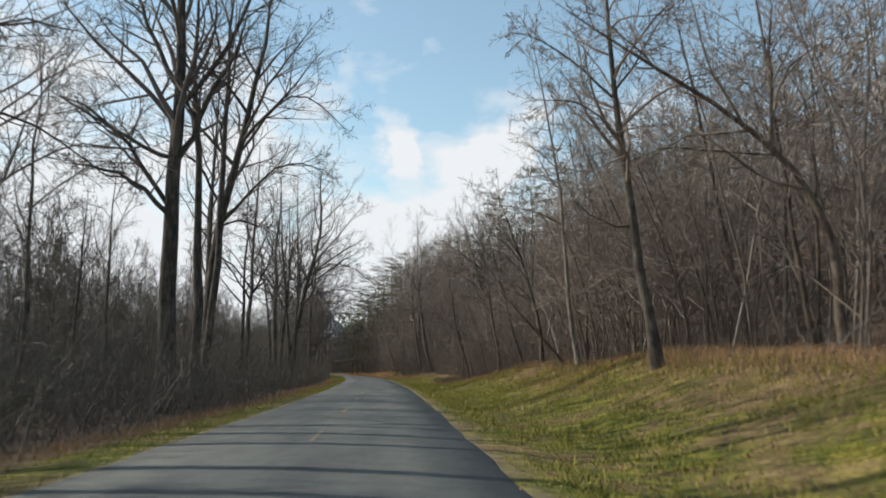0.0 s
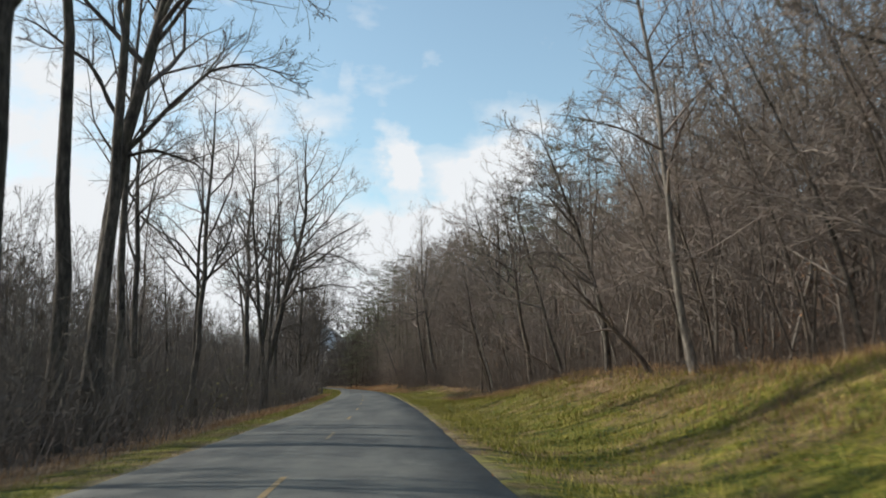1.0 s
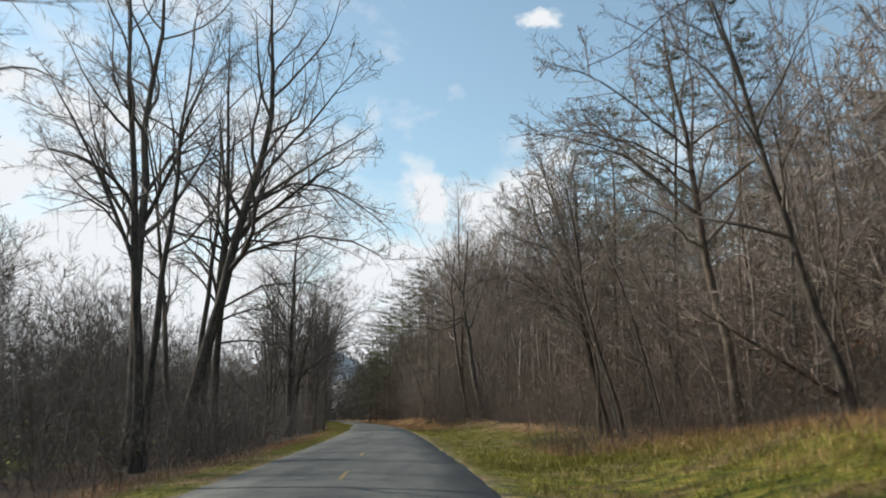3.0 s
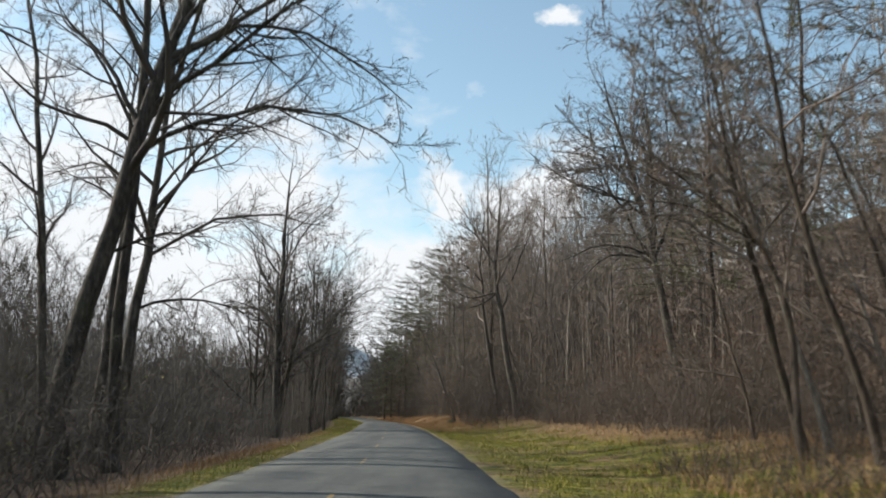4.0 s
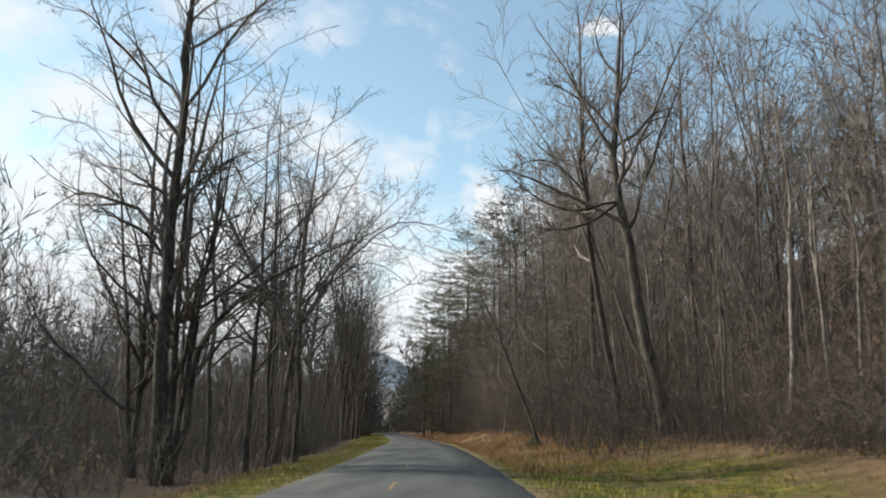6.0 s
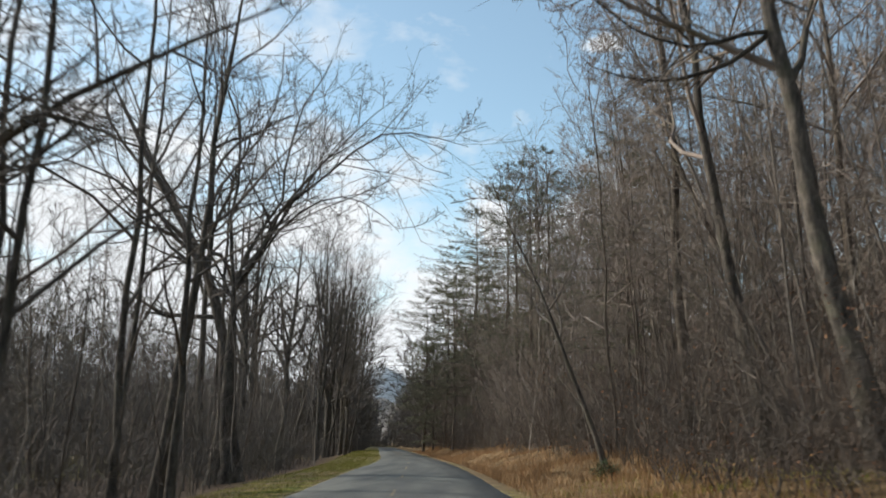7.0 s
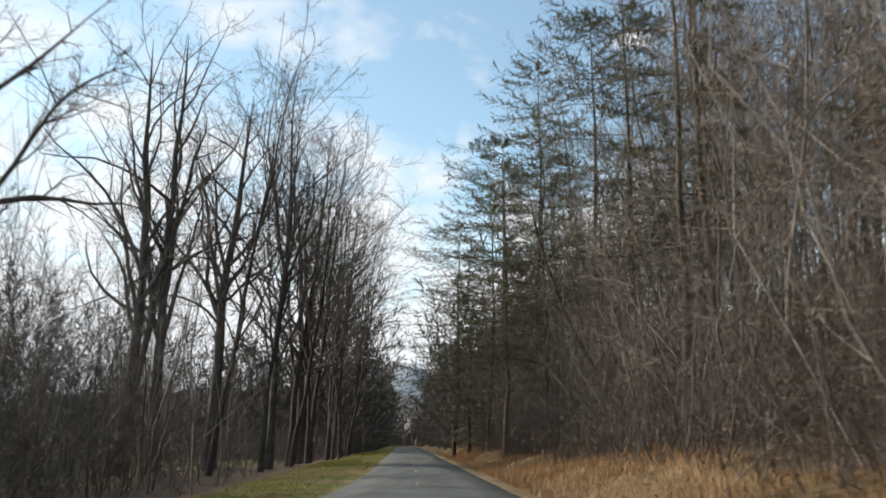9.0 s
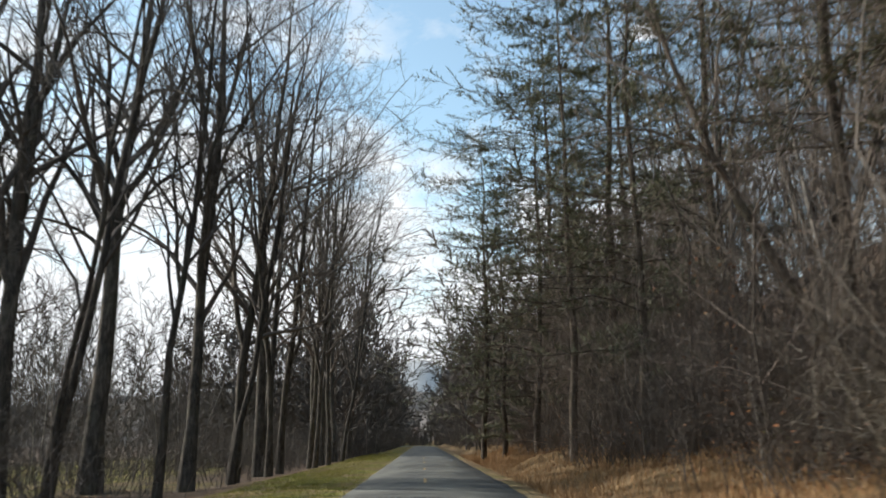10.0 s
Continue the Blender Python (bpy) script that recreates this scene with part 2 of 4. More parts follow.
def asphalt_material():
    m, nt, b = base_material("asphalt", 0.82)
    grain = noise_node(nt, 60, 4, 0.7)
    band = noise_node(nt, 0.5, 4, 0.55, stretch=(1.6, 0.22, 1))
    spots = noise_node(nt, 2.2, 4, 0.6)
    a = ramp_node(nt, grain.outputs["Fac"], [(0.28, (0.054, 0.055, 0.050)), (0.5, (0.092, 0.094, 0.085)), (0.75, (0.16, 0.158, 0.138))])
    w = ramp_node(nt, band.outputs["Fac"], [(0.36, (0.70, 0.70, 0.72)), (0.64, (1.25, 1.24, 1.20))])
    s = ramp_node(nt, spots.outputs["Fac"], [(0.30, (0.82, 0.82, 0.84)), (0.6, (1.08, 1.08, 1.06))])
    last = a.outputs["Color"]
    for other in (w, s):
        mul = nt.nodes.new("ShaderNodeMix")
        mul.data_type, mul.blend_type = "RGBA", "MULTIPLY"
        mul.inputs["Factor"].default_value = 1
        nt.links.new(last, mul.inputs["A"])
        nt.links.new(other.outputs["Color"], mul.inputs["B"])
        last = mul.outputs["Result"]
    nt.links.new(last, b.inputs["Base Color"])
    b.inputs["Specular IOR Level"].default_value = 0.35
    bump_node(nt, grain.outputs["Fac"], b, 0.5, 0.01)
    return m


def paint_material():
    m, nt, b = base_material("worn_yellow_paint", 0.7)
    n = noise_node(nt, 14, 5, 0.7)
    r = ramp_node(nt, n.outputs["Fac"], [(0.36, (0.12, 0.11, 0.09)), (0.46, (0.34, 0.21, 0.06)), (0.74, (0.52, 0.33, 0.08))])
    info = nt.nodes.new("ShaderNodeObjectInfo")
    worn = nt.nodes.new("ShaderNodeMapRange")
    worn.inputs["To Min"].default_value = 0.25
    worn.inputs["To Max"].default_value = 0.8
    nt.links.new(info.outputs["Random"], worn.inputs["Value"])
    c = mix_node(nt, worn.outputs[0], r.outputs["Color"], (0.13, 0.12, 0.095))
    nt.links.new(c, b.inputs["Base Color"])
    return m


def ridge_material(name, dark, pale):
    m, nt, b = base_material(name, 1.0)
    n = noise_node(nt, 0.05, 6, 0.7)
    r = ramp_node(nt, n.outputs["Fac"], [(0.35, dark), (0.65, pale)])
    nt.links.new(r.outputs["Color"], b.inputs["Base Color"])
    return m


GROUND, ASPHALT, PAINT = ground_material(), asphalt_material(), paint_material()
RIDGE = ridge_material("far_woods", (0.11, 0.10, 0.09), (0.22, 0.19, 0.17))
# the far ridge's haze is painted in: a pale grey base instead of wood brown
RIDGE_HAZE = ridge_material("hazed_ridge", (0.46, 0.46, 0.45), (0.54, 0.54, 0.53))


# ---- mesh building ----
def mesh_of(name, chunks, material, smooth=True, first_material=None):
    """One mesh from chunks of (vertices, faces); all faces of a chunk have the same number of corners. first_material: for the first chunk alone."""
    me = bpy.data.meshes.new(name)
    verts = np.concatenate([c[0] for c in chunks]).astype(np.float32)
    loops, starts, first, at_loop = [], [], 0, 0
    for v, f in chunks:
        f = np.asarray(f, dtype=np.int64)
        loops.append((f + first).ravel())
        starts.append(at_loop + np.arange(len(f)) * f.shape[1])
        first += len(v)
        at_loop += f.size
    loops, starts = np.concatenate(loops).astype(np.int32), np.concatenate(starts).astype(np.int32)
    me.vertices.add(len(verts))
    me.vertices.foreach_set("co", verts.ravel())
    me.loops.add(len(loops))
    me.loops.foreach_set("vertex_index", loops)
    me.polygons.add(len(starts))
    me.polygons.foreach_set("loop_start", starts)
    if smooth:
        me.polygons.foreach_set("use_smooth", np.ones(len(starts), dtype=bool))
    me.update(calc_edges=True)
    me.materials.append(material)
    if first_material:
        me.materials.append(first_material)
        me.polygons.foreach_set("material_index", (np.arange(len(starts)) < len(chunks[0][1])).astype(np.int32))
    me.validate()
    return me


def unit(v):
    return v / np.maximum(np.linalg.norm(v, axis=-1, keepdims=True), 1e-9)


def sides_of(t):
    """Two directions square to each of the directions t."""
    ref = np.where(np.abs(t[..., 2:3]) < 0.8, np.array([0.0, 0, 1]), np.array([1.0, 0, 0]))
    u = unit(np.cross(t, ref))
    return u, np.cross(t, u)


def tubes(p, r, n):
    """Round branches along the paths p (count, points, 3) with the radii r (count, points) and n sides."""
    count, k, _ = p.shape
    t = unit(np.gradient(p, axis=1))
    mean = unit(p[:, -1] - p[:, 0])
    ref = np.where(np.abs(mean[:, 2:3]) < 0.8, np.array([0.0, 0, 1]), np.array([1.0, 0, 0]))
    u = unit(np.cross(t, ref[:, None, :]))
    w = np.cross(t, u)
    a = np.arange(n) * 2 * math.pi / n
    ring = np.cos(a)[None, None, :, None] * u[:, :, None, :] + np.sin(a)[None, None, :, None] * w[:, :, None, :]
    v = p[:, :, None, :] + r[:, :, None, None] * ring
    i = np.arange(count)[:, None, None] * k * n
    j = np.arange(k - 1)[None, :, None] * n
    s = np.arange(n)[None, None, :]
    s2 = (s + 1) % n
    f = np.stack([i + j + s, i + j + s2, i + j + n + s2, i + j + n + s], -1).reshape(-1, 4)
    return v.reshape(-1, 3), f


def spikes(base, tip, r):
    """Thin three-sided twigs that end in a point."""
    t = unit(tip - base)
    u, w = sides_of(t)
    ring = [base + r[:, None] * (math.cos(a) * u + math.sin(a) * w) for a in (0, 2.094, 4.189)]
    v = np.stack([*ring, tip], 1)
    i = np.arange(len(base))[:, None] * 4
    f = np.concatenate([i + np.array([[0, 1, 3]]), i + np.array([[1, 2, 3]]), i + np.array([[2, 0, 3]])])
    return v.reshape(-1, 3), f


def thorns(rng, base, tip, r):
    """The finest twigs, one pointed face each, turned every way."""
    u, w = sides_of(unit(tip - base))
    a = rng.uniform(0, 6.283, (len(base), 1))
    return blade_tris(base, tip, (u * np.cos(a) + w * np.sin(a)) * r)


def blade_tris(base, tip, side):
    v = np.stack([base - side, base + side, tip], 1)
    return v.reshape(-1, 3), np.arange(len(base) * 3).reshape(-1, 3)


def leaf_quads(centre, along, across):
    v = np.stack([centre - along, centre + across, centre + along, centre - across], 1)
    return v.reshape(-1, 3), np.arange(len(centre) * 4).reshape(-1, 4)


def sprout(rng, p, r, n, s0, s1, angle, ratio, k, up, wiggle, thick, reach=None, taper=0.12, shrink=0.55):
    """n branches from each path p: their paths and radii."""
    count, kp, _ = p.shape
    who = np.repeat(np.arange(count), n)
    q = np.tile(np.arange(n), count)
    s = s0 + (s1 - s0) * (q + rng.random(len(who))) / n
    f = np.minimum(s * (kp - 1), kp - 1.001)
    i = f.astype(int)
    w = (f - i)[:, None]
    pos = p[who, i] * (1 - w) + p[who, i + 1] * w
    tan = unit(p[who, i + 1] - p[who, i])
    rad = r[who, i] * (1 - w[:, 0]) + r[who, i + 1] * w[:, 0]
    length = np.linalg.norm(np.diff(p, axis=1), axis=2).sum(1)[who]
    length = length * ratio * (1 - shrink * (s - s0) / max(s1 - s0, 1e-6)) * rng.uniform(0.65, 1.3, len(who))
    a = angle * rng.uniform(0.7, 1.3, len(who))
    az = q * 2.4 + rng.uniform(0, 6.283, count)[who] + rng.normal(0, 0.4, len(who))
    u, v = sides_of(tan)
    d = np.cos(a)[:, None] * tan + np.sin(a)[:, None] * (np.cos(az)[:, None] * u + np.sin(az)[:, None] * v)
    if reach is not None:
        d = d + np.array(reach)
    d = unit(d)
    path = [pos]
    turn = np.zeros(d.shape)
    for _ in range(k - 1):
        # each bend carries over into the next, so that limbs sweep
        turn = turn * 0.45 + rng.normal(0, wiggle, d.shape)
        d = unit(d + turn + np.array([0, 0, up]))
        path.append(path[-1] + d * (length / (k - 1))[:, None])
    path = np.stack(path, 1)
    x = np.linspace(0, 1, k)
    radii = (np.minimum(rad * thick, rad))[:, None] * (1 - (1 - taper) * x)[None, :]
    return path, radii


def clipped(radii, least):
    return np.maximum(radii, least)


def trunk_path(rng, height, lean, bend, k=11, wiggle=0.014):
    """From the foot upwards: it leans by lean (x, y) metres at the top and bows by bend on the way."""
    s = np.linspace(0, 1, k)
    p = np.stack([lean[0] * s + bend[0] * np.sin(s * math.pi), lean[1] * s + bend[1] * np.sin(s * math.pi), height * s], 1)
    step = rng.normal(0, wiggle * height, (k, 2)).cumsum(0) * 0.35
    p[1:, :2] += step[1:] - step[1:2] * 0.5
    return p


def part(name, me, parent, label=""):
    ob = new(name, me)
    ob.parent = parent
    if label:
        tagged(ob, label)
    return ob


def tree_meshes(seed, height, radius, lean=(0, 0), bend=(0, 0), limbs=12, low=0.35, spread=0.38, angle=0.85, rise=0.10, fine=3,
                branches=6, twigs=5, big=(), stems=1, reach=None, bark_mat=None, twig_mat=None, sides=9, top=0.12, course=()):
    """The meshes of a bare tree: trunk, big limbs (one mesh each), crown. big: (share of the height, end offset x, y, z, bow, thickness).
    course: (x, z) offsets from the foot that the trunk sweeps through."""
    rng = np.random.default_rng(seed)
    trunks, radii = [], []
    for j in range(stems):
        h = height * (1 if j == 0 else rng.uniform(0.75, 0.98))
        ln, bd = lean, bend
        if j:
            a = rng.uniform(0, 6.283)
            ln = (lean[0] + math.cos(a) * height * 0.13, lean[1] + math.sin(a) * height * 0.13)
        p = trunk_path(rng, h, ln, bd)
        if course:
            way = np.array([(0.0, 0.0), *course])
            fit = np.polyfit(way[:, 1], way[:, 0], min(3, len(course)))
            stop = way[-1, 1]
            p[:, 0] += np.polyval(fit, np.minimum(p[:, 2], stop)) - np.polyval(fit, 0) + np.polyval(np.polyder(fit), stop) * 0.7 * np.maximum(p[:, 2] - stop, 0)
        if j:
            p[:, :2] += np.array([math.cos(a), math.sin(a)]) * radius * 0.9
        x = np.linspace(0, 1, len(p))
        r = radius * (1 if j == 0 else 0.75) * ((1 - x) ** 0.75 * (1 - top) + top * (1 - 0.7 * x))
        r[0] *= 1.45
        trunks.append(p)
        radii.append(r)
    tp, tr = np.stack(trunks), np.stack(radii)
    # the foot goes a little way into the soil
    tp[:, 0, 2] -= 0.25
    made = {"trunk": mesh_of("trunk", [tubes(tp, tr, sides)], bark_mat), "limbs": []}
    lim, limr = sprout(rng, tp, tr, limbs, low, 0.98, angle, spread, 7, rise, 0.17, 0.62, reach)
    limr = clipped(limr, 0.018)
    crown = [tubes(lim, limr, 5 if sides > 6 else 4)]
    for share, dx, dy, dz, bow, thick in big:
        f = min(share * 10, 9.99)
        i = int(f)
        start = tp[0, i] * (1 - f + i) + tp[0, i + 1] * (f - i)
        r0 = tr[0, i] * thick
        x = np.linspace(0, 1, 9)
        path = start + np.outer(x, [dx, dy, dz]) + np.outer(np.sin(x * math.pi), [0, 0, bow])
        path[1:] += (rng.normal(0, 0.035, (8, 3)) * np.linalg.norm([dx, dy, dz])).cumsum(0) * 0.45
        rr = (r0 * ((1 - x) ** 0.8 * 0.88 + 0.12))[None]
        made["limbs"].append(mesh_of("limb", [tubes(path[None], rr, 7)], bark_mat))
        x7 = np.linspace(0, 8, 7)
        lo = np.minimum(x7.astype(int), 7)
        w = (x7 - lo)[:, None]
        p7 = path[lo] * (1 - w) + path[lo + 1] * w
        sub, subr = sprout(rng, p7[None], np.interp(x7, range(9), rr[0])[None], 7, 0.2, 0.98, 0.75, 0.42, 7, rise * 0.7, 0.12, 0.65)
        subr = clipped(subr, 0.015)
        crown.append(tubes(sub, subr, 4))
        lim, limr = np.concatenate([lim, p7[None], sub]), np.concatenate([limr, np.interp(x7, range(9), rr[0])[None], subr])
    br, brr = sprout(rng, lim, limr, branches, 0.18, 0.98, 0.80, 0.46, 3, rise * 0.8, 0.30, 0.62)
    brr = clipped(brr, 0.010)
    crown.append(tubes(br, brr, 3))
    tw, twr = sprout(rng, br, brr, twigs, 0.12, 1.0, 0.75, 0.56, 2, rise * 0.6, 0.16, 0.65)
    twr = clipped(twr, 0.010)
    crown.append(spikes(tw[:, 0], tw[:, 1], twr[:, 0]))
    if fine:
        fp, _ = sprout(rng, tw, twr, fine + 1, 0.05, 1.0, 0.7, 0.68, 2, 0.03, 0.1, 0.8)
        crown.append(thorns(rng, fp[:, 0], fp[:, 1], 0.010))
    made["crown"] = mesh_of("crown", crown, twig_mat)
    return made


def put_tree(meshes, x, y, z, turn=0.0, size=1.0, label="", group="", name="bare_tree", crown_label=""):
    root = new(name)
    root.empty_display_size = 0.5
    root.matrix_world = Matrix.LocRotScale((x, y, z), Euler((0, 0, turn)), (size, size, size))
    part("trunk", meshes["trunk"], root)
    for me in meshes["limbs"]:
        part("limb", me, root)
    part("crown", meshes["crown"], root, crown_label)
    if "leaves" in meshes:
        part("leaves", meshes["leaves"], root, "dry russet leaves still hanging on")
    tagged(root, label, "tree", group)
    return root


# ---- the lie of the land ----
def ease(v, a, b):
    t = np.clip((v - a) / (b - a), 0, 1)
    return t * t * (3 - 2 * t)


def lane(y):
    """Where the right-hand lane's driver sits, as x, along the road."""
    y = np.asarray(y, dtype=float)
    c = np.clip(y, -40, 208)
    x = -1.0359e-2 * c - 9.629e-5 * c ** 2 - 5.4017e-7 * c ** 3 + 0.3 + 0.2 * ease(c, 10, 85) + 0.8 * ease(c, 90, 215)
    return x + (y - c) * np.where(y > 208, -0.133, 0.0)


def road_line(y):
    """The same, but bending away to the left far ahead."""
    bend = np.clip(np.asarray(y, dtype=float) - 398, 0, 60)
    return lane(y) - 0.02 * bend ** 2


def road_z(y):
    c = np.clip(np.asarray(y, dtype=float), 0, 400)
    return -2.9e-7 * c ** 2 - 4.0e-9 * c ** 3


RIGHT, LEFT = 1.4, -4.8  # the road's edges, from the lane line


def left_edge(y):
    """Further on the grass has grown in over the road's left side."""
    return LEFT + 1.3 * ease(np.asarray(y, dtype=float), 178, 226)


def ripple(x, y):
    return (np.sin(x * 0.9 + 1.3 * np.sin(y * 0.31)) * np.cos(y * 0.47 + 0.8 * np.sin(x * 0.23)) * 0.5
            + np.sin(x * 0.21 + y * 0.13) * 0.8 + np.sin(x * 2.1 + y * 1.7 + np.sin(y * 0.9)) * 0.18)


def land(x, y):
    """The ground's height."""
    x, y = np.asarray(x, dtype=float), np.asarray(y, dtype=float)
    d = x - lane(y)
    near, far = 1 - ease(y, 70, 95), ease(y, 150, 172)
    middle = 1 - near - far
    # right: a mown bank, then a low meadow, then a rough slope close to the road
    bank = -0.16 * ease(d, 1.6, 3.2) + 0.3 * ease(d, 3.4, 6.5) + 1.8 * ease(d, 4.5, 12.0) + 0.02 * np.maximum(d - 12, 0)
    meadow = -0.10 * ease(d, 1.6, 4) + 0.55 * ease(d, 5, 11) + 0.10 * np.maximum(d - 9, 0)
    slope = -0.08 * ease(d, 1.6, 2.6) + (0.55 + 0.22 * np.sin(y * 0.33) + 0.12 * np.sin(y * 0.9 + 1)) * ease(d, 2.6, 5) + 0.20 * np.maximum(d - 5, 0)
    right = near * bank * (1 + 0.10 * np.sin(y * 0.21 + 0.5) + 0.05 * np.sin(y * 0.55)) + middle * meadow + far * slope
    hill = 0.44 * np.maximum(d - 17, 0)
    hill = 34 * (1 - np.exp(-hill / 34)) * ease(y, -120, 20) * (1 - 0.6 * ease(y, 330, 600))
    right = right + hill
    left = -0.10 * ease(-d, 5.2, 7) - 0.45 * ease(-d, 6.5, 11) - 0.9 * ease(-d, 14, 30)
    rough = ripple(x * 1.7, y * 1.7) * 0.035 * ease(d, 2.2, 4) * (1 - ease(d, 10, 14)) + ripple(x, y) * (0.10 * ease(d, 3, 9) + 0.08 * ease(-d, 6, 10) + 0.5 * ease(d, 18, 40))
    return road_z(y) + np.where(d > 0, right, left) + rough - 0.012 - 0.03 * ((d > left_edge(y) + 0.15) & (d < RIGHT - 0.15))


def steps(*spans):
    """Coordinates from (from, to, step) spans."""
    out = []
    for a, b, s in spans:
        n = max(int(round((b - a) / s)), 1)
        out += [a + (b - a) * i / n for i in range(n)]
    return np.array(out + [spans[-1][1]])


def build_ground():
    dd = steps((-2500, -400, 300), (-400, -80, 40), (-80, -24, 4), (-24, -8, 1.0), (-8, -4.8, 0.32), (-4.8, -3.4, 0.35), (-3.4, 1.4, 1.2), (1.4, 6, 0.3),
               (6, 20, 0.7), (20, 80, 3), (80, 300, 20), (300, 2500, 300))
    yy = steps((-600, -60, 60), (-60, -6, 6), (-6, 120, 1.2), (120, 280, 1.8), (280, 420, 7), (420, 4500, 240))
    d, y = np.meshgrid(dd, yy)
    x = d + lane(y)
    z = land(x, y)
    v = np.stack([x, y, z], -1).reshape(-1, 3)
    c = len(dd)
    i = (np.arange(len(yy) - 1)[:, None] * c + np.arange(c - 1)[None, :]).reshape(-1, 1)
    f = i + np.array([[0, 1, c + 1, c]])
    me = mesh_of("ground", [(v, f)], GROUND)
    near, far = 1 - ease(y, 74, 92), ease(y, 148, 166)
    middle = 1 - near - far
    edge = near * 10.3 + middle * 10.2 + far * 2.3 + ripple(x * 0.7, y * 1.3) * (1.2 - 0.9 * far)
    lawn_r = (d > 0) * (1 - ease(d, edge - 1.0, edge + 0.6))
    wide = 1.7 * ease(y, 120, 170)
    lawn_l = (d < 0) * (1 - ease(-d, 6.1 + wide, 6.9 + wide))
    blur = 6 * ripple(x * 0.3, y * 0.3)
    field = ease(-d + blur, 17, 24) * (1 - ease(-d + blur, 50, 70)) * ease(y + 2 * blur, 70, 105)
    straw = (d > 0) * ease(d, edge - 2.4 + 0.8 * far, edge) * (1 - ease(d, edge + 2.6 + 1.4 * far, edge + 5.5 + 1.0 * far))
    straw = straw + (d < 0) * 0.4 * ease(-d, 6.0 + wide, 6.6 + wide) * (1 - ease(-d, 7.0 + wide, 8.0 + wide))
    straw = straw + (d > 0) * middle * 0.04 * lawn_r
    gravel = (d > 0) * (1 - ease(d, 1.45, 1.9)) * (0.28 + 0.25 * np.sin(y * 1.7) * np.sin(y * 0.43)) + (d < 0) * 0.5 * (1 - ease(-d, -left_edge(y) + 0.05, -left_edge(y) + 0.3))
    for name, a in (("lawn", np.maximum(np.maximum(lawn_r, lawn_l), field)), ("straw", straw), ("gravel", gravel)):
        me.attributes.new(name, "FLOAT", "POINT").data.foreach_set("value", np.clip(a, 0, 1).astype(np.float32).ravel())
    tagged(new("ground", me), "grassy verge, leaf litter and wooded hillside", "ground", kind="structure")


def build_road():
    yy = steps((-60, 0, 6), (0, 300, 1.5), (300, 450, 5))
    rng = np.random.default_rng(5)
    rows = []
    for y in yy:
        x, z = float(road_line(y)), float(road_z(y))
        w1, w2 = rng.normal(0, 0.035, 2)
        left = float(left_edge(y))
        mid = (left + RIGHT) / 2
        rows.append([(x + left + w1 - 0.06, y, z - 0.12), (x + left + w1, y, z - 0.004), (x + left + 1.5, y, z + 0.048), (x + mid, y, z + 0.070),
                     (x + RIGHT - 1.5, y, z + 0.048), (x + RIGHT + w2, y, z - 0.004), (x + RIGHT + w2 + 0.06, y, z - 0.12)])
    v = np.array(rows).reshape(-1, 3)
    c = 7
    i = (np.arange(len(yy) - 1)[:, None] * c + np.arange(c - 1)[None, :]).reshape(-1, 1)
    me = mesh_of("road", [(v, i + np.array([[0, 1, c + 1, c]]))], ASPHALT)
    tagged(new("road", me), "narrow weathered grey asphalt road", "road", kind="structure")


def build_dashes():
    first = 18.0
    for j in range(-1, 22):
        v, f, n = [], [], 5
        for k in range(n):
            y = first + 12.19 * j + 3.05 * k / (n - 1)
            x, z = float(road_line(y)) + (float(left_edge(y)) + RIGHT) / 2 - 0.22, float(road_z(y)) + 0.073
            v += [(x - 0.05, y, z), (x + 0.05, y, z)]
        f = [(2 * k, 2 * k + 1, 2 * k + 3, 2 * k + 2) for k in range(n - 1)]
        me = mesh_of("road_dash", [(np.array(v), np.array(f))], PAINT)
        tagged(new("road_dash", me), "worn yellow centre-line dash on asphalt", "road marking", "centre line dashes", "structure")


build_ground()
build_road()
build_dashes()


# ---- the trees that stand out ----
def hero(seed, x, y, height, radius, upper=None, label="", mats=(BARK_DARK, TWIG_DARK), **more):
    """A single tree. upper: (x, z) that its trunk passes, for the lean; stem: several of them, for a crooked trunk."""
    z = float(land(x, y))
    if "stem" in more:
        more["course"] = tuple((sx - x, sz - z) for sx, sz in more.pop("stem"))
    lean = more.pop("lean", (0.0, 0.0))
    if upper:
        lean = ((upper[0] - x) / max(upper[1] - z, 1) * height * more.pop("keep", 0.8), lean[1])
    meshes = tree_meshes(seed, height, radius * 0.85, lean=lean, bark_mat=mats[0], twig_mat=mats[1], **more)
    side = "roadside trees" if x < float(lane(y)) else "trees of the wood's edge"
    return put_tree(meshes, x, y, z, label=label, group=side)


L_ROW = "tall bare tree in roadside brush"
DARK, BROWN, GREY, PALE = (BARK_DARK, TWIG_DARK), (BARK_BROWN, TWIG_BROWN), (BARK_BROWN, TWIG_GREY), (BARK_PALE, TWIG_GREY)

# along the road's left side
hero(11, -11.5, 43, 29, 0.58, None, L_ROW + " with a thick dark trunk", stem=((-11.6, 9.4), (-11.8, 17.8)), limbs=15, low=0.40, spread=0.36,
     big=((0.33, -5.4, -1, 2.4, 0.8, 0.36), (0.34, -6.0, 1, 6.0, 1.2, 0.36), (0.43, -6.2, 0, 3.0, -0.3, 0.36), (0.42, 2.4, 0, 7.5, -0.4, 0.55), (0.52, 5.5, 1, 10, -1.0, 0.5), (0.55, -5, 1, 9, 0, 0.45)))
hero(12, -11.0, 47, 27, 0.34, (-11.4, 13), L_ROW, limbs=12, low=0.5, spread=0.26, angle=0.6)
